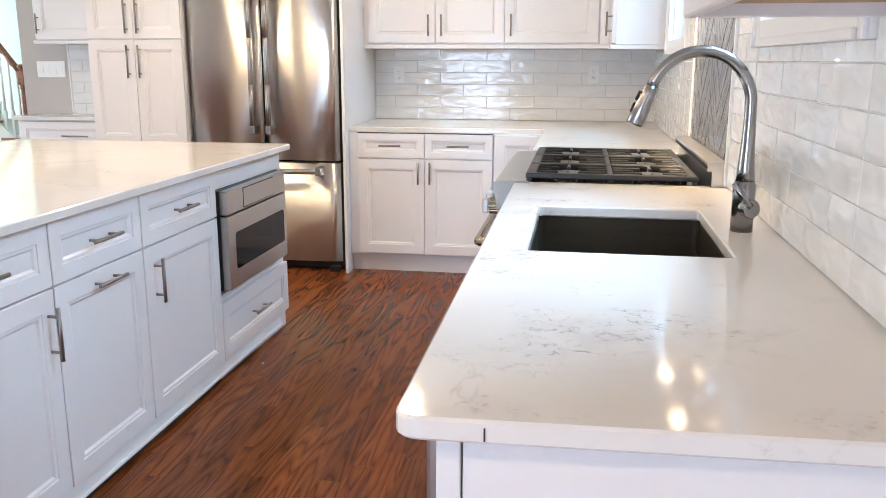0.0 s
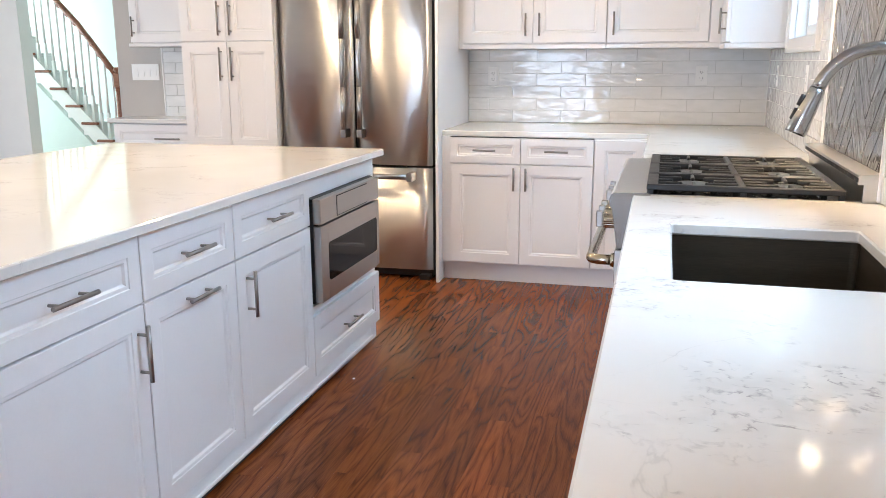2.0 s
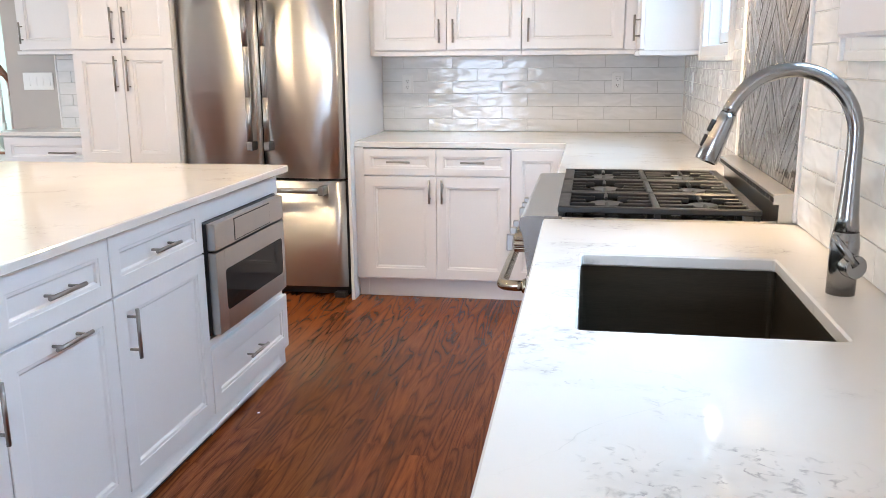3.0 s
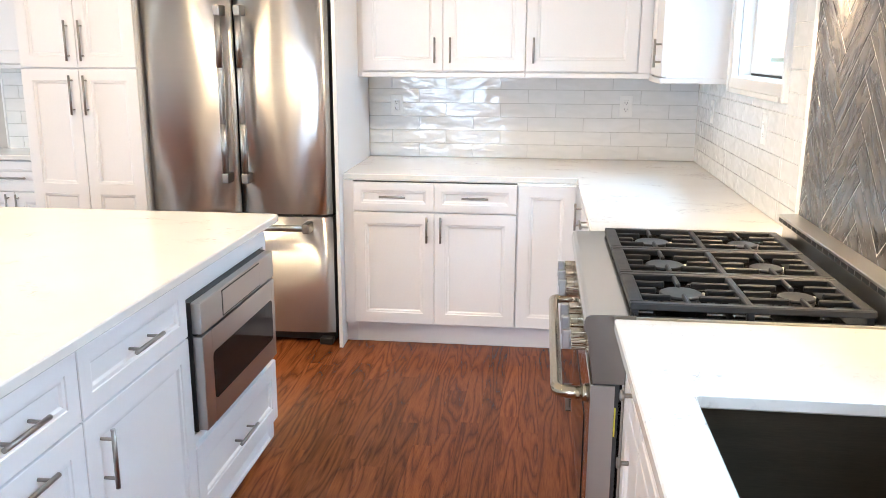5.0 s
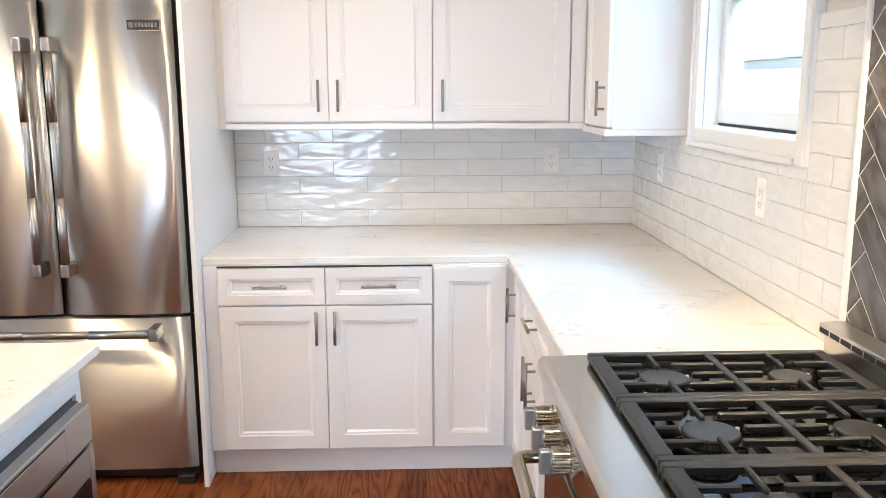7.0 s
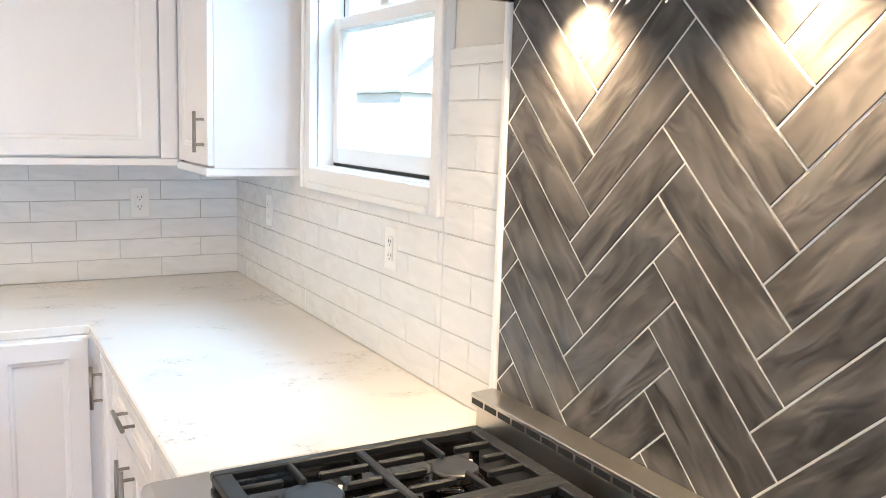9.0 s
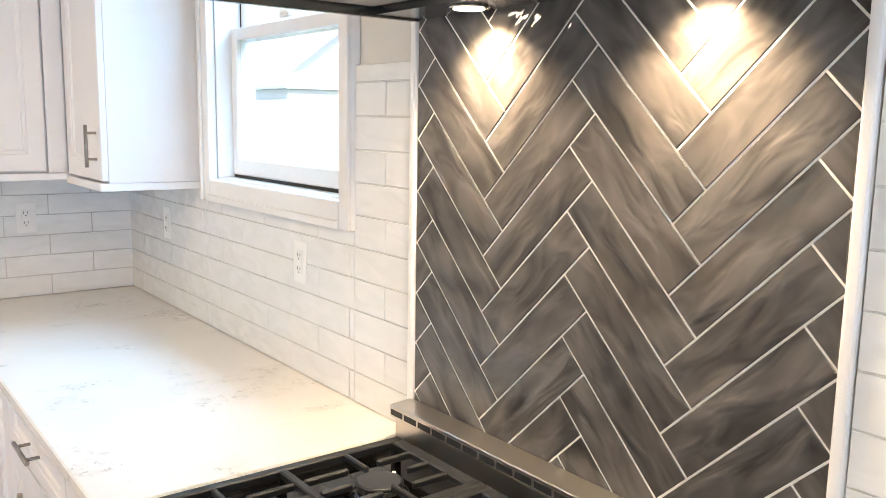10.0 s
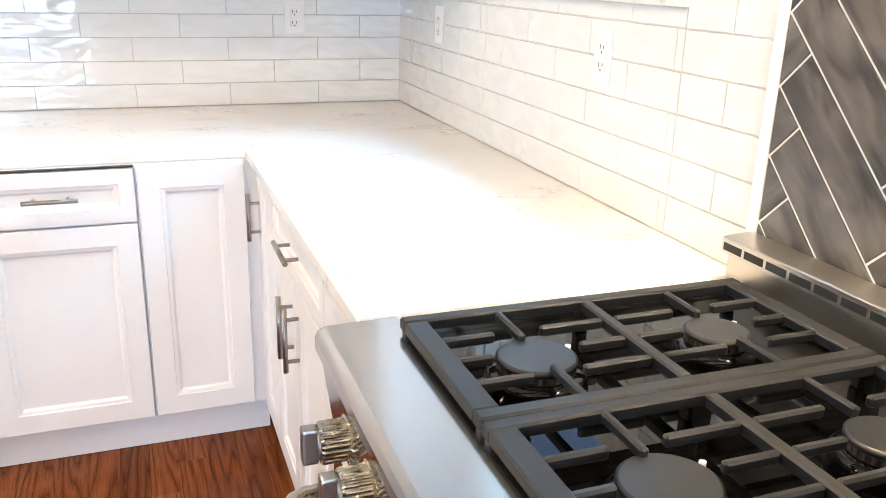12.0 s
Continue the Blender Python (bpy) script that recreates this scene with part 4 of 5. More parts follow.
        for cx in (xm - hx, xm + hx):
            for dy, ln in ((-0.062, 0.098), (0.0, 0.070), (0.062, 0.098)):
                for end, s in ((cx - hx + 0.010, 1), (cx + hx - 0.010, -1)):
                    a, b = sorted((end, end + s * ln))
                    add_box(bm, a, b, yc + dy - 0.0055, yc + dy + 0.0055, zb + 0.002, zt - 0.001, 0.003)
            for end, s in ((y0 + 0.015, 1), (y1 - 0.015, -1)):
                a, b = sorted((end, end + s * 0.088))
                add_box(bm, cx - 0.0055, cx + 0.0055, a, b, zb + 0.002, zt - 0.001, 0.003)
        for cx in (x0 + 0.012, xm, x1 - 0.012):
            for yy in (y0 + 0.011, y1 - 0.011):
                add_box(bm, cx - 0.009, cx + 0.009, yy - 0.008, yy + 0.008, 0.8925, zb + 0.002, 0.002)
        part("grate", bm, CAST_IRON, r, "black cast iron grate")
        for cx, rad in ((xm - hx, 0.054), (xm + hx, 0.046)):
            part("burner_base", add_lathe(bmesh.new(), [(rad + 0.016, -0.0160), (rad + 0.012, 0.001), (rad + 0.008, 0.004), (rad - 0.006, 0.0055)], (cx, yc, 0.9085), 32), BLACK_ENAMEL, r)
            bm = add_lathe(bmesh.new(), [(rad - 0.004, 0.0056), (rad - 0.005, 0.014), (rad - 0.002, 0.016)], (cx, yc, 0.9085), 32)
            for k in range(26):
                ang = 2 * math.pi * k / 26
                ca, sa = math.cos(ang), math.sin(ang)
                add_box(bm, cx + (rad - 0.004) * ca - 0.0022, cx + (rad - 0.004) * ca + 0.0022, yc + (rad - 0.004) * sa - 0.0022, yc + (rad - 0.004) * sa + 0.0022, 0.916, 0.9245)
            head = part("burner", bm, ALUMINIUM, r, "cast burner head")
            part("burner_cap", add_lathe(bmesh.new(), [(rad - 0.004, 0.016), (rad, 0.018), (rad, 0.023), (rad - 0.004, 0.0255)], (cx, yc, 0.9085), 32), BURNER_CAP, head)
            part("igniter", add_rod(bmesh.new(), (cx + rad + 0.008, yc + 0.03, 0.8925), (cx + rad + 0.008, yc + 0.03, 0.926), 0.004), WHITE_PLASTIC, head)


range_cooker()


def floor_vent():
    v = thing("floor_vent", pose(-0.152, 4.385, 0), "brown metal floor register set in the boards", "floor vent")
    bm = bmesh.new()
    for a, b, c, d in ((-0.057, 0.057, -0.155, -0.138), (-0.057, 0.057, 0.138, 0.155), (-0.057, -0.040, -0.138, 0.138), (0.040, 0.057, -0.138, 0.138)):
        add_box(bm, a, b, c, d, 0.0005, 0.006, 0.001)
    part("frame", bm, VENT_METAL, v)
    part("well", box(-0.040, 0.040, -0.138, 0.138, 0.0004, 0.0012), SLOT, v)
    for i in range(14):
        y = -0.130 + i * 0.020
        part("slat", box(-0.040, 0.040, y - 0.004, y + 0.004, 0.0014, 0.005), VENT_METAL, v)


floor_vent()
top = bpy.data.objects["worktop"]
part("seam_mark", box(-0.0420, -0.0400, 0.8200, 0.8222, 0.8895, 0.9060), SLOT, top, "short dark joint mark on the edge")
tagged(link_mesh("paper_scrap", add_prism(bmesh.new(), [(-1.307, 3.272), (-1.300, 3.268), (-1.296, 3.275), (-1.303, 3.280)], 0.0003, 0.0025, "Z"), WHITE_PLASTIC), "tiny white paper scrap on the floor boards", "scrap")


# ---- hood ----
def hood():
    ya, yb, z = 2.745, 3.706, 1.830
    h = thing("range_hood", pose(0, 0, 0), "stainless steel wall hood with two lamps", "range hood")
    bm = bmesh.new()
    x0, x1 = 0.003, 0.5175
    add_box(bm, x0, x0 + 0.022, ya, yb, z, z + 0.055, 0.002)
    add_box(bm, x0 + 0.022, x1, ya, ya + 0.018, z, z + 0.055, 0.002)
    add_box(bm, x0 + 0.022, x1, yb - 0.018, yb, z, z + 0.055, 0.002)
    add_box(bm, x1 - 0.115, x1, ya + 0.018, yb - 0.018, z + 0.004, z + 0.055)
    part("rim", bm, HOOD_RIM, h, "dark glossy lower rim")
    lo = [(x0, ya), (x1, ya), (x1, yb), (x0, yb)]
    hi = [(0.24, 3.09), (x1, 3.09), (x1, 3.39), (0.24, 3.39)]
    bm = bmesh.new()
    a = [bm.verts.new((x, y, z + 0.056)) for x, y in lo]
    b = [bm.verts.new((x, y, z + 0.30)) for x, y in hi]
    for i in range(4):
        bm.faces.new((a[i], a[(i + 1) % 4], b[(i + 1) % 4], b[i]))
    bm.faces.new(a[::-1]), bm.faces.new(b)
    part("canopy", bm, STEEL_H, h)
    part("chimney", box(0.24, x1, 3.09, 3.39, z + 0.30, 2.449), STEEL_V, h)
    for i in range(3):
        y0 = ya + 0.022 + i * (yb - ya - 0.044) / 3
        y1 = y0 + (yb - ya - 0.044) / 3 - 0.004
        bm = bmesh.new()
        add_box(bm, x0 + 0.024, x1 - 0.117, y0, y1, z + 0.022, z + 0.030)
        k = 44
        for j in range(k):
            yy = y0 + 0.008 + j * (y1 - y0 - 0.016) / (k - 1)
            add_box(bm, x0 + 0.034, x1 - 0.127, yy - 0.0018, yy + 0.0018, z + 0.018, z + 0.0225)
        tagged(part("filter", bm, FILTER, h), "ribbed steel grease filter", "", "", "stuff")
    for x, y in HOOD_LAMPS:
        ring = add_lathe(bmesh.new(), [(0.036, -0.001), (0.036, 0.004), (0.030, 0.004), (0.030, -0.001)], (x, y, z), 28)
        lamp = part("lamp_ring", ring, STEEL_P, h)
        part("lamp_lens", add_lathe(bmesh.new(), [(0.029, -0.0028), (0.029, 0.002)], (x, y, z + 0.0005), 28), HOOD_GLOW, lamp, "glowing round lamp lens")


hood()
for x, y in HOOD_LAMPS:
    d = bpy.data.lights.new("hood_lamp", "SPOT")
    d.energy, d.color, d.spot_size, d.spot_blend, d.shadow_soft_size = 23, (1.0, 0.72, 0.44), radians(122), 0.85, 0.018
    new("hood_lamp", d).matrix_world = look((x, y, 1.826), (x + 0.085, y, 1.55))


# ---- recessed ceiling lights ----
def can_light(x, y):
    c = thing("ceiling_light", pose(x, y, TOP), "round recessed ceiling light, warm and lit", "ceiling light", "recessed lights")
    part("trim_ring", add_lathe(bmesh.new(), [(0.09, -0.0005), (0.088, -0.006), (0.068, -0.004), (0.068, -0.0005)], (0, 0, 0), 32), WHITE_PLASTIC, c)
    part("lens", add_lathe(bmesh.new(), [(0.066, -0.0005), (0.066, -0.003)], (0, 0, 0), 32), LAMP_GLOW, c, "glowing lens")
    d = bpy.data.lights.new("ceiling_lamp", "AREA")
    d.shape, d.size, d.energy, d.color = "DISK", 0.13, CAN_POWER, WARM
    new("ceiling_lamp", d).matrix_world = look((x, y, TOP - 0.008), (x, y + 0.0001, 0))


for x, y in CANS:
    can_light(x, y)


# ---- sink and faucet ----
def sink():
    s = thing("sink", pose(0.167, 2.0025, 0), "dark undermount single-bowl sink", "sink")
    hx, hy, zb, zt, t = 0.2225, 0.296, 0.665, 0.8845, 0.003
    bm, rings = bmesh.new(), []
    for e, z in ((t, zb - t), (t, zt), (0.0, zt), (-0.004, zb + 0.012), (-0.014, zb + 0.002), (-0.03, zb)):
        pts = rounded([(-hx - e, -hy - e), (hx + e, -hy - e), (hx + e, hy + e), (-hx - e, hy + e)], (0.018,) * 4, 4)
        rings.append([bm.verts.new((x, y, z)) for x, y in pts])
    for a, b in zip(rings, rings[1:]):
        for k in range(len(a)):
            bm.faces.new((a[k], a[(k + 1) % len(a)], b[(k + 1) % len(a)], b[k]))
    bm.faces.new(rings[0][::-1]), bm.faces.new(rings[-1])
    part("bowl", bm, SINK_BLACK, s)
    bm = add_lathe(bmesh.new(), [(0.055, 0.0), (0.055, 0.003), (0.042, 0.004), (0.038, 0.001)], (0.0, 0.02, zb + 0.0002), 28)
    part("drain", bm, STEEL_P, s)
    g = thing("sink_grid", pose(0.167, 2.0025, 0.665), "steel wire grid lying in the sink", "sink grid")
    gx, gy, z = 0.19, 0.260, 0.022
    ring = rounded([(-gx, -gy), (gx, -gy), (gx, gy), (-gx, gy)], (0.03,) * 4, 5)
    part("rim_wire", add_tube(bmesh.new(), [(x, y, z) for x, y in ring + ring[:1]], 0.003, 8), STEEL_P, g)
    for i in range(9):
        x = -gx + 0.04 + i * (2 * gx - 0.08) / 8
        part("wire", add_rod(bmesh.new(), (x, -gy, z), (x, gy, z), 0.002, n=6), STEEL_P, g)
    for y in (-0.13, 0.13):
        part("cross_wire", add_rod(bmesh.new(), (-gx, y, z - 0.004), (gx, y, z - 0.004), 0.002, n=6), STEEL_P, g)
    for x in (-0.16, 0.16):
        for y in (-0.22, 0.22):
            part("foot", add_rod(bmesh.new(), (x, y, 0.0005), (x, y, z), 0.004, n=8), BLACK_PLASTIC, g)


sink()


def faucet():
    f = thing("faucet", pose(0.447, 2.012, 0.915), "brushed steel gooseneck pull-down kitchen faucet", "faucet")
    part("base", add_lathe(bmesh.new(), [(0.0265, 0.0), (0.0265, 0.10), (0.0235, 0.122)], (0, 0, 0), 32), FAUCET_STEEL, f)
    pts, rad = [(0, 0, 0.121), (0, 0, 0.15), (0, 0, 0.20), (0, 0, 0.25), (0, 0, 0.29)], [0.0232, 0.020, 0.0165, 0.0148, 0.0142]
    R = 0.118
    for i in range(1, 23):
        a = math.radians(i * 7.3)
        pts.append((-R + R * math.cos(a), 0, 0.300 + R * 1.05 * math.sin(a)))
        rad.append(0.0142)
    part("spout", add_tube(bmesh.new(), pts, rad, 22), FAUCET_STEEL, f)
    e, q = Vector(pts[-1]), Vector(pts[-2])
    d = (e - q).normalized()
    h = [e - d * 0.002, e + d * 0.012, e + d * 0.05, e + d * 0.092, e + d * 0.096]
    head = part("spray_head", add_tube(bmesh.new(), h, [0.0155, 0.0165, 0.0195, 0.0220, 0.020], 22), FAUCET_STEEL, f)
    side = Vector((d.z, 0, -d.x))
    side = -side if side.x > 0 else side
    bm = bmesh.new()
    for k in (0.030, 0.060):
        c = e + d * k + side * 0.019
        add_rod(bm, c - d * 0.012, c + d * 0.012, 0.0052, n=12)
    part("spray_button", bm, BLACK_PLASTIC, head, "black rubber spray buttons")
    bm = bmesh.new()
    add_rod(bm, (0, 0, 0.060), (0.013, -0.037, 0.060), 0.0225, n=28)
    add_rod(bm, (0.013, -0.037, 0.060), (0.0137, -0.039, 0.060), 0.0225, 0.0205, n=28)
    hub = part("handle_hub", bm, FAUCET_STEEL, f)
    bm = bmesh.new()
    add_tube(bm, [(0.010, -0.036, 0.064), (-0.008, -0.038, 0.088), (-0.032, -0.040, 0.120)], [0.0095, 0.0075, 0.0062], 12)
    part("lever", bm, FAUCET_STEEL, hub)


faucet()


# ---- outlets and switches ----
def outlet(m, label, gangs=1, paddle=False):
    o = thing("switch_plate" if paddle else "outlet", m, label, "switch" if paddle else "outlet")
    w = 0.073 + 0.0525 * (gangs - 1)
    part("plate", box(-w / 2, w / 2, -0.006, 0.0, -0.060, 0.060, 0.003, 2), WHITE_PLASTIC, o)
    for g in range(gangs):
        x = (g - (gangs - 1) / 2) * 0.0525
        if paddle:
            part("paddle", add_prism(bmesh.new(), [(-0.006, -0.033), (-0.0095, -0.033), (-0.0065, 0.033), (-0.006, 0.033)], x - 0.0165, x + 0.0165, "X"), WHITE_PLASTIC, o)
        else:
            face = part("face", box(x - 0.0165, x + 0.0165, -0.0085, -0.0055, -0.034, 0.034, 0.002), WHITE_PLASTIC, o)
            bm = bmesh.new()
            for z in (-0.019, 0.019):
                add_box(bm, x - 0.0085, x - 0.0060, -0.0090, -0.0084, z - 0.004, z + 0.006)
                add_box(bm, x + 0.0055, x + 0.0080, -0.0090, -0.0084, z - 0.003, z + 0.005)
                add_rod(bm, (x, -0.0084, z - 0.010), (x, -0.0090, z - 0.010), 0.0026, n=8)
            part("slots", bm, SLOT, face, "dark outlet slots")


outlet(pose(-1.207, 5.749, 1.219), "white duplex outlet on the tiled backsplash")
outlet(pose(0.127, 5.749, 1.226), "white duplex outlet on the tiled backsplash")
outlet(pose(0.529, 5.305, 1.230, 0, 0, -90), "white duplex outlet on the tiled window wall")
outlet(pose(0.529, 4.251, 1.235, 0, 0, -90), "white duplex outlet on the tiled window wall")
outlet(pose(-3.862, 5.759, 1.246), "white four-paddle light switch plate on the greige wall", 4, True)


# ---- stair in the hall ----
def stair():
    s = thing("staircase", pose(0, 0, 0), "staircase with stained treads, white balusters and stained handrail", "staircase")
    y0, y1, rise, run, xs = 7.4, 7.66, 0.170, 0.166, -4.905
    n = 16

    def rail_z(x):
        d = -5.31 - x
        return 1.170 + 1.30 * d if d < 0.38 else 1.664 + rise / run * (d - 0.38)
    zt = [0.056 + rise * i for i in range(n)]
    for i in range(n):
        xa = xs - run * i
        # Tread tops are white to paint the window glare on them.
        tread = part("tread", box(xa - run - 0.002, xa + 0.012, y0 + 0.0125, y1, zt[i] - 0.028, zt[i] - 0.001, 0.004), TRIM, s, "tread coloured white for window glare")
        part("nosing", box(xa - run + 0.002, xa + 0.020, y0 - 0.03, y0 + 0.012, zt[i] - 0.026, zt[i], 0.008, 2), STAIR_WOOD, tread, "dark stained nosing")
        part("riser", box(xa - 0.016, xa, y0, y1, zt[i] - rise if i else 0.0, zt[i] - 0.029), TRIM, s)
        if i >= 2:
            for k in (0.30, 0.80):
                bx = xa - run * k
                zr = rail_z(bx) - 0.024
                bm = bmesh.new()
                add_box(bm, bx - 0.016, bx + 0.016, y0 + 0.022, y0 + 0.054, zt[i], zt[i] + 0.26, 0.003)
                add_rod(bm, (bx, y0 + 0.038, zt[i] + 0.25), (bx, y0 + 0.038, zr), 0.014, 0.010, 10)
                part("baluster", bm, TRIM, s, "white turned baluster")
    def slope(x, drop):
        return max(0.0, 0.056 + rise + (xs - x) * rise / run - drop)
    xe = xs - run * n
    outline = [(xs - 0.02, 0.0), (xs - 0.02, slope(xs, 0.19)), (xe, slope(xe, 0.19)), (xe, slope(xe, 0.40)), (xs - 0.18, 0.0)]
    part("skirt_board", add_prism(bmesh.new(), outline, y0 - 0.012, y0 + 0.003, "Y"), TRIM, s)
    bm = bmesh.new()
    for i in range(n):
        xa = xs - run * i
        add_box(bm, xa - run, xa, y0 + 0.005, y0 + 0.020, max(0, zt[i] - 0.13), zt[i] - 0.029)
    part("stringer", bm, TRIM, s)
    bm = add_prism(bmesh.new(), [(xs - 0.25, 0), (xs - run * n, 0), (xs - run * n, zt[-1] - 0.20)], y0 + 0.03, y0 + 0.10, "Y")
    part("closet_wall", bm, MINT, s)
    bm = bmesh.new()
    xe2 = xs - run * n
    add_tube(bm, [(x, y0 + 0.038, rail_z(x)) for x in (-5.31, -5.45, -5.60, -5.72, -5.90, xe2)], 0.027, 12)
    rail = part("handrail", bm, STAIR_WOOD, s, "red-brown stained handrail")
    for i in range(2, n):
        for k in (0.05, 0.55):
            x = xs - run * (i + k)
            if x < -5.36:
                bm = bmesh.new()
                c, u = Vector((x, y0 + 0.038, rail_z(x) - 0.022)), Vector((-0.7, 0, 0.72)).normalized()
                add_tube(bm, [c - u * 0.036, c - u * 0.020, c, c + u * 0.020, c + u * 0.036], [0.003, 0.020, 0.026, 0.020, 0.003], 10)
                part("fillet", bm, STAIR_WOOD, rail)
    bm = bmesh.new()
    add_box(bm, -5.347, -5.273, y0 + 0.001, y0 + 0.075, 0.0, 0.50, 0.006)
    add_lathe(bm, [(0.036, 0.50), (0.027, 0.53), (0.031, 0.75), (0.033, 0.98), (0.027, 1.03), (0.036, 1.045), (0.036, 1.06), (0.030, 1.075)], (-5.31, y0 + 0.038, 0), 18)
    add_box(bm, -5.344, -5.276, y0 + 0.004, y0 + 0.072, 1.075, 1.215, 0.006)
    add_lathe(bm, [(0.030, 1.215), (0.024, 1.228), (0.040, 1.245), (0.040, 1.258), (0.022, 1.272)], (-5.31, y0 + 0.038, 0), 18)
    part("newel_post", bm, STAIR_WOOD, s, "turned stained newel post")


stair()


# ---- outside ----
setting("ground", box(-300, 300, -300, 300, -0.75, -0.55), GRASS, "winter lawn round the house")


def neighbour_houses():
    h = thing("house", pose(9.0, 21.0, -0.55), "low pale sided house with a grey hipped shingle roof", "house")
    part("wall", box(0, 9, 0, 6, 0, 2.88, 0.02), SIDING, h)
    bm, e = bmesh.new(), 0.10
    lo = [bm.verts.new(p) for p in ((-e, -e, 2.885), (9 + e, -e, 2.885), (9 + e, 6 + e, 2.885), (-e, 6 + e, 2.885))]
    up = [bm.verts.new(p) for p in ((-e, -e, 2.945), (9 + e, -e, 2.945), (9 + e, 6 + e, 2.945), (-e, 6 + e, 2.945))]
    ra, rb = bm.verts.new((3, 3, 3.72)), bm.verts.new((6, 3, 3.72))
    for k in range(4):
        bm.faces.new((lo[k], lo[(k + 1) % 4], up[(k + 1) % 4], up[k]))
    bm.faces.new(lo[::-1])
    bm.faces.new((up[0], up[1], rb, ra)), bm.faces.new((up[2], up[3], ra, rb))
    bm.faces.new((up[3], up[0], ra)), bm.faces.new((up[1], up[2], rb))
    part("roof", bm, SHINGLE, h)
    for x in (1.38, 1.76, 4.4, 4.78):
        w = part("window", box(x, x + 0.36, -0.05, 0.02, 1.74, 2.52, 0.01), TRIM, h)
        part("pane", box(x + 0.03, x + 0.33, -0.06, -0.045, 1.78, 2.48), PANE_DARK, w)
    g = thing("house", pose(12.9, 30.0, -0.55), "tall white gabled house with grey roof edges", "house")
    part("wall", add_prism(bmesh.new(), [(0, 0), (8.2, 0), (8.2, 3.3), (4.1, 6.35), (0, 3.3)], 0, 9, "Y"), SIDING, g)
    for s in (-1, 1):
        prof = [(4.1, 6.37), (4.1 + s * 4.4, 3.10), (4.1 + s * 4.4, 3.36), (4.1, 6.63)]
        part("roof", add_prism(bmesh.new(), prof, -0.25, 9.25, "Y"), SHINGLE, g)
    for x in (2.4, 4.9):
        w = part("window", box(x, x + 0.9, -0.06, 0.02, 3.2, 4.4, 0.01), TRIM, g)
        part("pane", box(x + 0.07, x + 0.83, -0.07, -0.055, 3.27, 4.33), PANE_DARK, w)


neighbour_houses()


# ---- pieces: tiles, boards ----
MESHES = {}


def piece_mesh(key, make, material):
    if key not in MESHES:
        bm = make()
        me = bpy.data.meshes.new(key[0])
        bmesh.ops.recalc_face_normals(bm, faces=bm.faces)
        bm.to_mesh(me)
        bm.free()
        me.materials.append(material)
        MESHES[key] = me
    return MESHES[key]


def chamfered(w, h, t, c=0.0012):
    """A tile facing -y, its back at y = 0, w along x and h along z."""
    bm = bmesh.new()
    x, z = w / 2, h / 2
    rings = [[bm.verts.new(p) for p in ((-x + i, y, -z + i), (x - i, y, -z + i), (x - i, y, z - i), (-x + i, y, z - i))]
             for i, y in ((0, 0), (0, -t + c), (c, -t))]
    for a, b in zip(rings, rings[1:]):
        for k in range(4):
            bm.faces.new((a[k], a[(k + 1) % 4], b[(k + 1) % 4], b[k]))
    bm.faces.new(rings[-1])
    return bm


TL, TH, JOINT = 0.321, 0.0795, 0.0022


def tile_field(parent, turn, place, regions, u_first, z_first=0.9165, thick=0.009):
    """Running-bond tiles cut to the regions (u0, u1, z0, z1). place(u, z) gives the world point on the wall."""
    for u0, u1, z0, z1 in regions:
        for row in range(-1, 20):
            za, zb = z_first + row * TH, z_first + (row + 1) * TH
            a, b = max(za, z0), min(zb, z1)
            if b - a < 0.010:
                continue
            shift = u_first + (TL / 2 if row % 2 else 0)
            k = math.floor((u0 - shift) / TL)
            while shift + k * TL < u1:
                c, d = max(shift + k * TL, u0), min(shift + (k + 1) * TL, u1)
                k += 1
                if d - c < 0.012:
                    continue
                w, h = round(d - c - JOINT, 3), round(b - a - JOINT, 3)
                ob = new("tile", piece_mesh(("tile", w, h), lambda: chamfered(w, h, thick), TILE))
                ob.parent = parent
                p = place((c + d) / 2, (a + b) / 2)
                rx = random.gauss(0, 0.12)
                ob.matrix_basis = pose(*p, rx, 0, turn + random.gauss(0, 0.12))


back_splash = setting("backsplash_back", box(-1.376, 0.530, 5.7493, 5.7595, 0.9155, 1.3905), GROUT_WHITE, "white glossy subway tile backsplash")
tile_field(back_splash, 0, lambda u, z: (u, 5.7545, z), [(-1.376, 0.530, 0.9165, 1.3905)], 0.530)
side_splash = setting("backsplash_bar", box(-3.70, -3.032, 5.7545, 5.7595, 0.9155, 1.423), GROUT_WHITE, "white tile backsplash of the side bar")
tile_field(side_splash, 0, lambda u, z: (u, 5.7545, z), [(-3.70, -3.032, 0.9165, 1.423)], -3.60)
setting("tile_edge_trim", box(-3.716, -3.702, 5.745, 5.7595, 0.9155, 1.423, 0.003), TRIM, "white pencil tile edge")

TOPZ, SHIFT = 1.753, 3.6705
RW = [(3.728, 3.966, 0.9165, TOPZ), (3.966, 4.910, 0.9165, 1.352), (4.910, 4.985, 0.9165, 1.381), (4.985, 5.748, 0.9165, 1.381)]
RN = [(2.392, 2.722, 0.9165, TOPZ), (1.438, 2.392, 0.9165, 1.353), (1.255, 1.438, 0.9165, TOPZ), (0.80, 1.255, 0.9165, 1.392)]
bm = bmesh.new()
for a, b, c, d in RW + RN:
    add_box(bm, 0.5296, 0.5395, a, b, c - 0.001, d)
right_splash = setting("backsplash_right", bm, GROUT_LIGHT, "white glossy subway tile on the window wall")
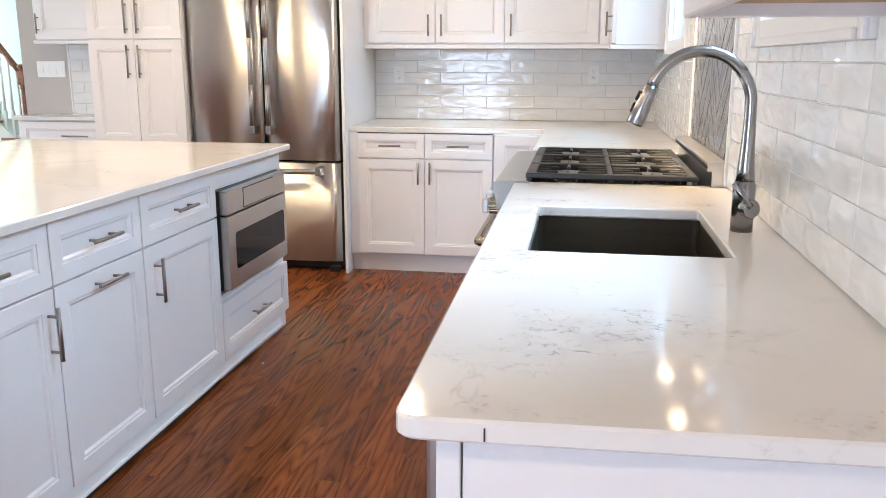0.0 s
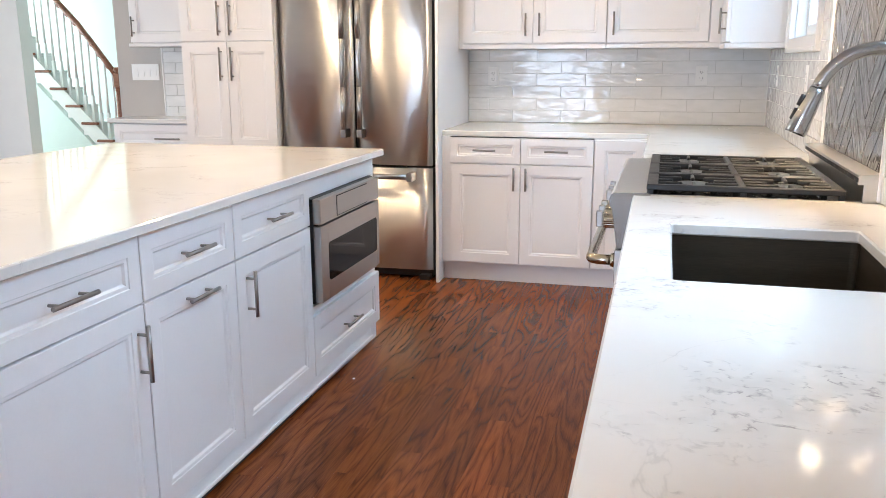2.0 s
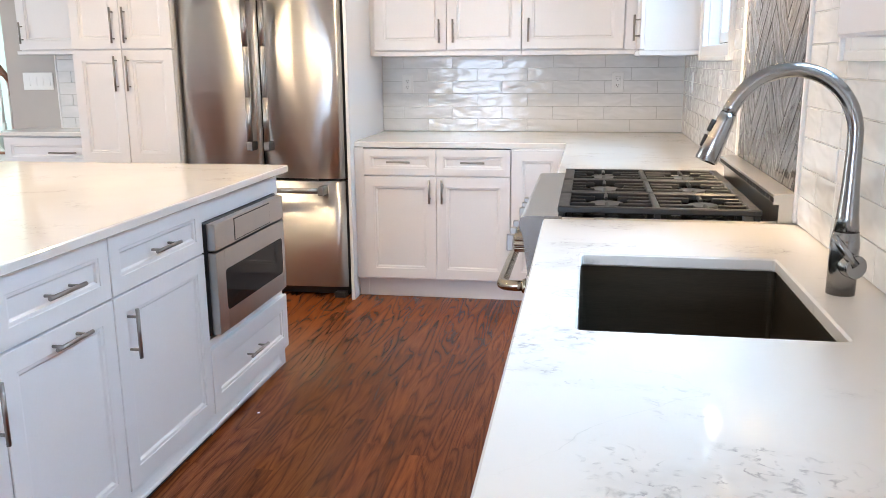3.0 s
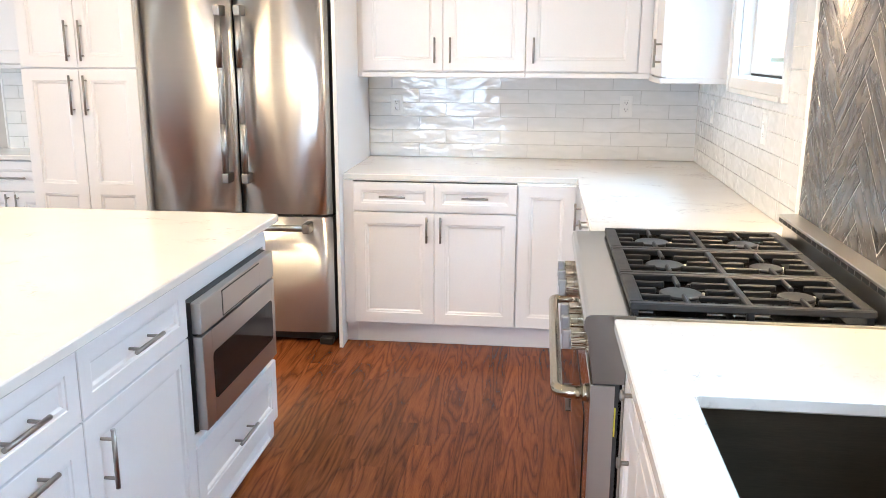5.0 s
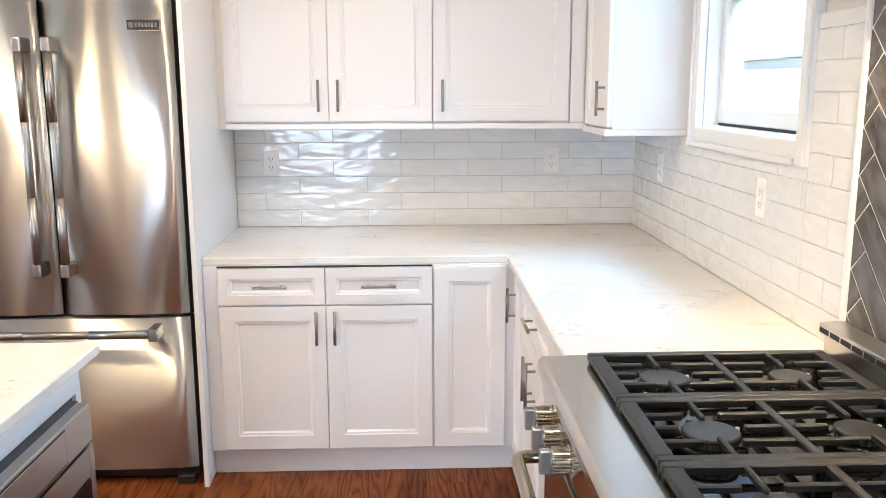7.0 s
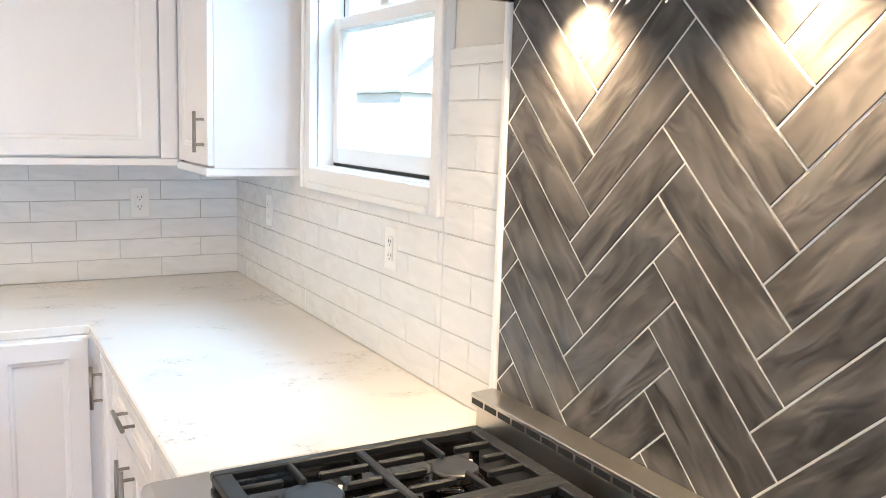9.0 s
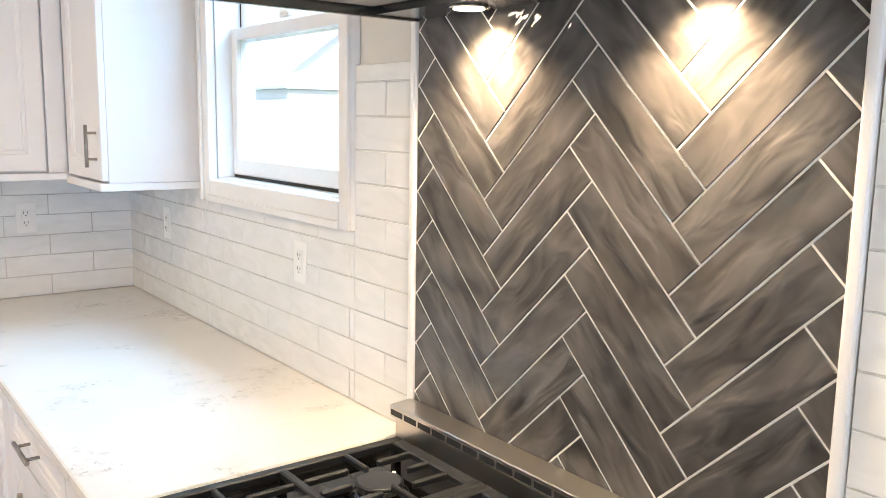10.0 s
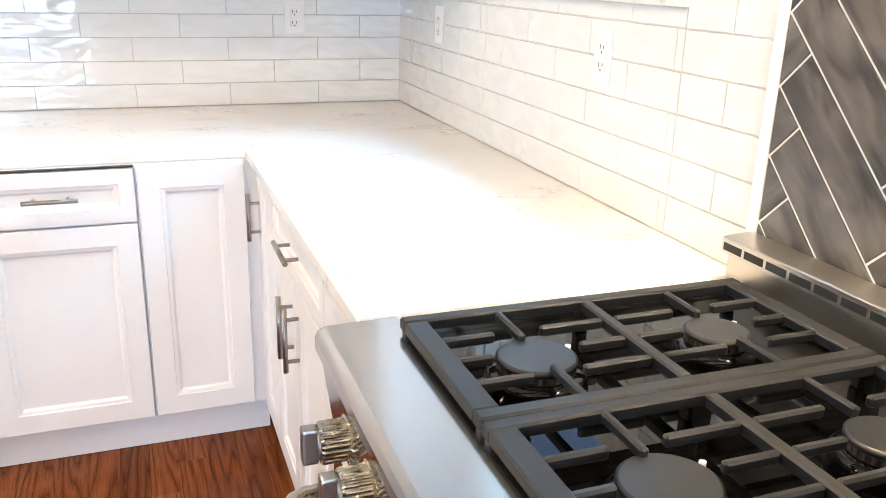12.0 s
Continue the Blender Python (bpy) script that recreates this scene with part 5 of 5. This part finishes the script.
tile_field(right_splash, -90, lambda u, z: (0.5345, u, z), [(3.728, 3.966, 0.9165, TOPZ)], SHIFT)
tile_field(right_splash, -90, lambda u, z: (0.5345, u, z), [(3.966, 4.910, 0.9165, 1.352), (4.910, 5.748, 0.9165, 1.381)], SHIFT)
tile_field(right_splash, -90, lambda u, z: (0.5345, u, z), RN, 2.722)

# herringbone panel behind the range
HY0, HY1, HZ0, HZ1 = 2.744, 3.706, 0.917, 1.90


def clip(poly, axis, limit, keep_above):
    out = []
    for i, p in enumerate(poly):
        q = poly[(i + 1) % len(poly)]
        inp, inq = [(v[axis] >= limit) == keep_above for v in (p, q)]
        if inp:
            out.append(p)
        if inp != inq:
            t = (limit - p[axis]) / (q[axis] - p[axis])
            out.append((p[0] + t * (q[0] - p[0]), p[1] + t * (q[1] - p[1])))
    return out


def herringbone():
    base = setting("backsplash_range", box(0.5262, 0.5395, HY0, HY1, HZ0, HZ1), GROUT_LIGHT, "grey glazed tiles in herringbone behind the range")
    L, W, g, s2 = 0.3204, 0.0803, 0.0019, math.sqrt(0.5)
    yv, zv = 3.4198, 1.4150
    for m in range(-6, 7):
        for k in range(-22, 23):
            for kind in (0, 1):
                if kind == 0:
                    u0, u1, v0, v1 = k * W + m * L, k * W + m * L + L, k * W - m * L, k * W - m * L + W
                else:
                    u0, u1, v0, v1 = k * W + L + m * L, k * W + L + W + m * L, (k + 1) * W - L - m * L, (k + 1) * W - m * L
                rect = [(u0 + g, v0 + g), (u1 - g, v0 + g), (u1 - g, v1 - g), (u0 + g, v1 - g)]
                poly = [(yv - (u - v) * s2, zv + (u + v) * s2) for u, v in rect]
                for axis, lim, above in ((0, HY0 + g, True), (0, HY1 - g, False), (1, HZ0 + g, True), (1, HZ1 - g, False)):
                    poly = clip(poly, axis, lim, above) if poly else poly
                if len(poly) < 3:
                    continue
                cy, cz = yv - ((u0 + u1) / 2 - (v0 + v1) / 2) * s2, zv + ((u0 + u1) / 2 + (v0 + v1) / 2) * s2
                ang = math.radians(45 if kind == 0 else -45)
                ca, sa = math.cos(ang), math.sin(ang)
                flat = []
                for y, z in poly:
                    h, v = -(y - cy), z - cz
                    flat.append((h * ca + v * sa, -h * sa + v * ca))
                area = sum(a[0] * b[1] - b[0] * a[1] for a, b in zip(flat, flat[1:] + flat[:1])) / 2
                if abs(area) < 2e-5:
                    continue
                if area < 0:
                    flat.reverse()
                bm = bmesh.new()
                c = 0.0013
                ring = [[bm.verts.new((a, y, b)) for a, b in (inset_loop(flat, i) if i else flat)] for i, y in ((0, 0), (0, -0.0078), (c, -0.009))]
                for p, q in zip(ring, ring[1:]):
                    for i in range(len(p)):
                        bm.faces.new((p[i], p[(i + 1) % len(p)], q[(i + 1) % len(p)], q[i]))
                bm.faces.new(ring[-1])
                ob = link_mesh("tile", bm, GREY_TILE, base)
                ob.matrix_basis = Matrix.Translation((0.5335, cy, cz)) @ Matrix.Rotation(radians(-90), 4, "Z") @ Matrix.Rotation(-ang, 4, "Y") @ pose(0, 0, 0, random.gauss(0, 0.12), 0, random.gauss(0, 0.12))


herringbone()
for y in (HY1 + 0.0005, HY0 - 0.0205):
    bm = box(0.517, 0.5395, y, y + 0.020, 0.9165, 1.90, 0.007, 3)
    setting("pencil_trim", bm, TRIM, "white pencil trim framing the herringbone tiles")

# floor boards
PW = 0.0826
floor = setting("floor", box(LEFT, RIGHT, FRONT, BACK, -0.0185, -0.0135), SLOT, "dark joints between red-brown oak boards")


def board(w, length):
    bm = bmesh.new()
    x, y, t, c = w / 2, length / 2, 0.012, 0.0004
    rings = [[bm.verts.new(p) for p in ((-x + i, -y + i, z), (x - i, -y + i, z), (x - i, y - i, z), (-x + i, y - i, z))] for i, z in ((0, -t), (0, -c), (c, 0))]
    for a, b in zip(rings, rings[1:]):
        for k in range(4):
            bm.faces.new((a[k], a[(k + 1) % 4], b[(k + 1) % 4], b[k]))
    bm.faces.new(rings[-1])
    return bm


verts, faces = [], []
rng = random.Random(11)
col, x = 0, -9.0
while x < RIGHT:
    y = FRONT - rng.uniform(0, 0.8)
    end = BACK if x + PW > -4.12 or x < -4.95 else 8.5
    while y < 8.5:
        ln = round(rng.choice((0.45, 0.6, 0.75, 0.9, 1.05, 1.2)), 2)
        xa, ya = x + PW / 2, y + ln / 2
        if -1.47 < xa < -0.05 and 0.6 < ya < 5.3:
            ob = new("board", piece_mesh(("board", ln), lambda: board(PW - 0.0003, ln - 0.0003), OAK))
            ob.parent = floor
            ob.matrix_basis = pose(xa, ya, 0)
        else:
            b, a = PW / 2 - 0.0002, ln / 2 - 0.0002
            i = len(verts)
            verts += [(xa + sx * b, ya + sy * a, z) for z in (-0.012, 0.0) for sx, sy in ((-1, -1), (1, -1), (1, 1), (-1, 1))]
            faces += [(i + 4, i + 5, i + 6, i + 7)] + [(i + k, i + (k + 1) % 4, i + 4 + (k + 1) % 4, i + 4 + k) for k in range(4)]
        y += ln
    x += PW
me = bpy.data.meshes.new("floor_boards")
me.from_pydata(verts, [], faces)
me.materials.append(OAK)
rest = new("floor_boards", me)
rest.parent = floor
tagged(rest, "red-brown oak floor boards", "", "", "stuff")
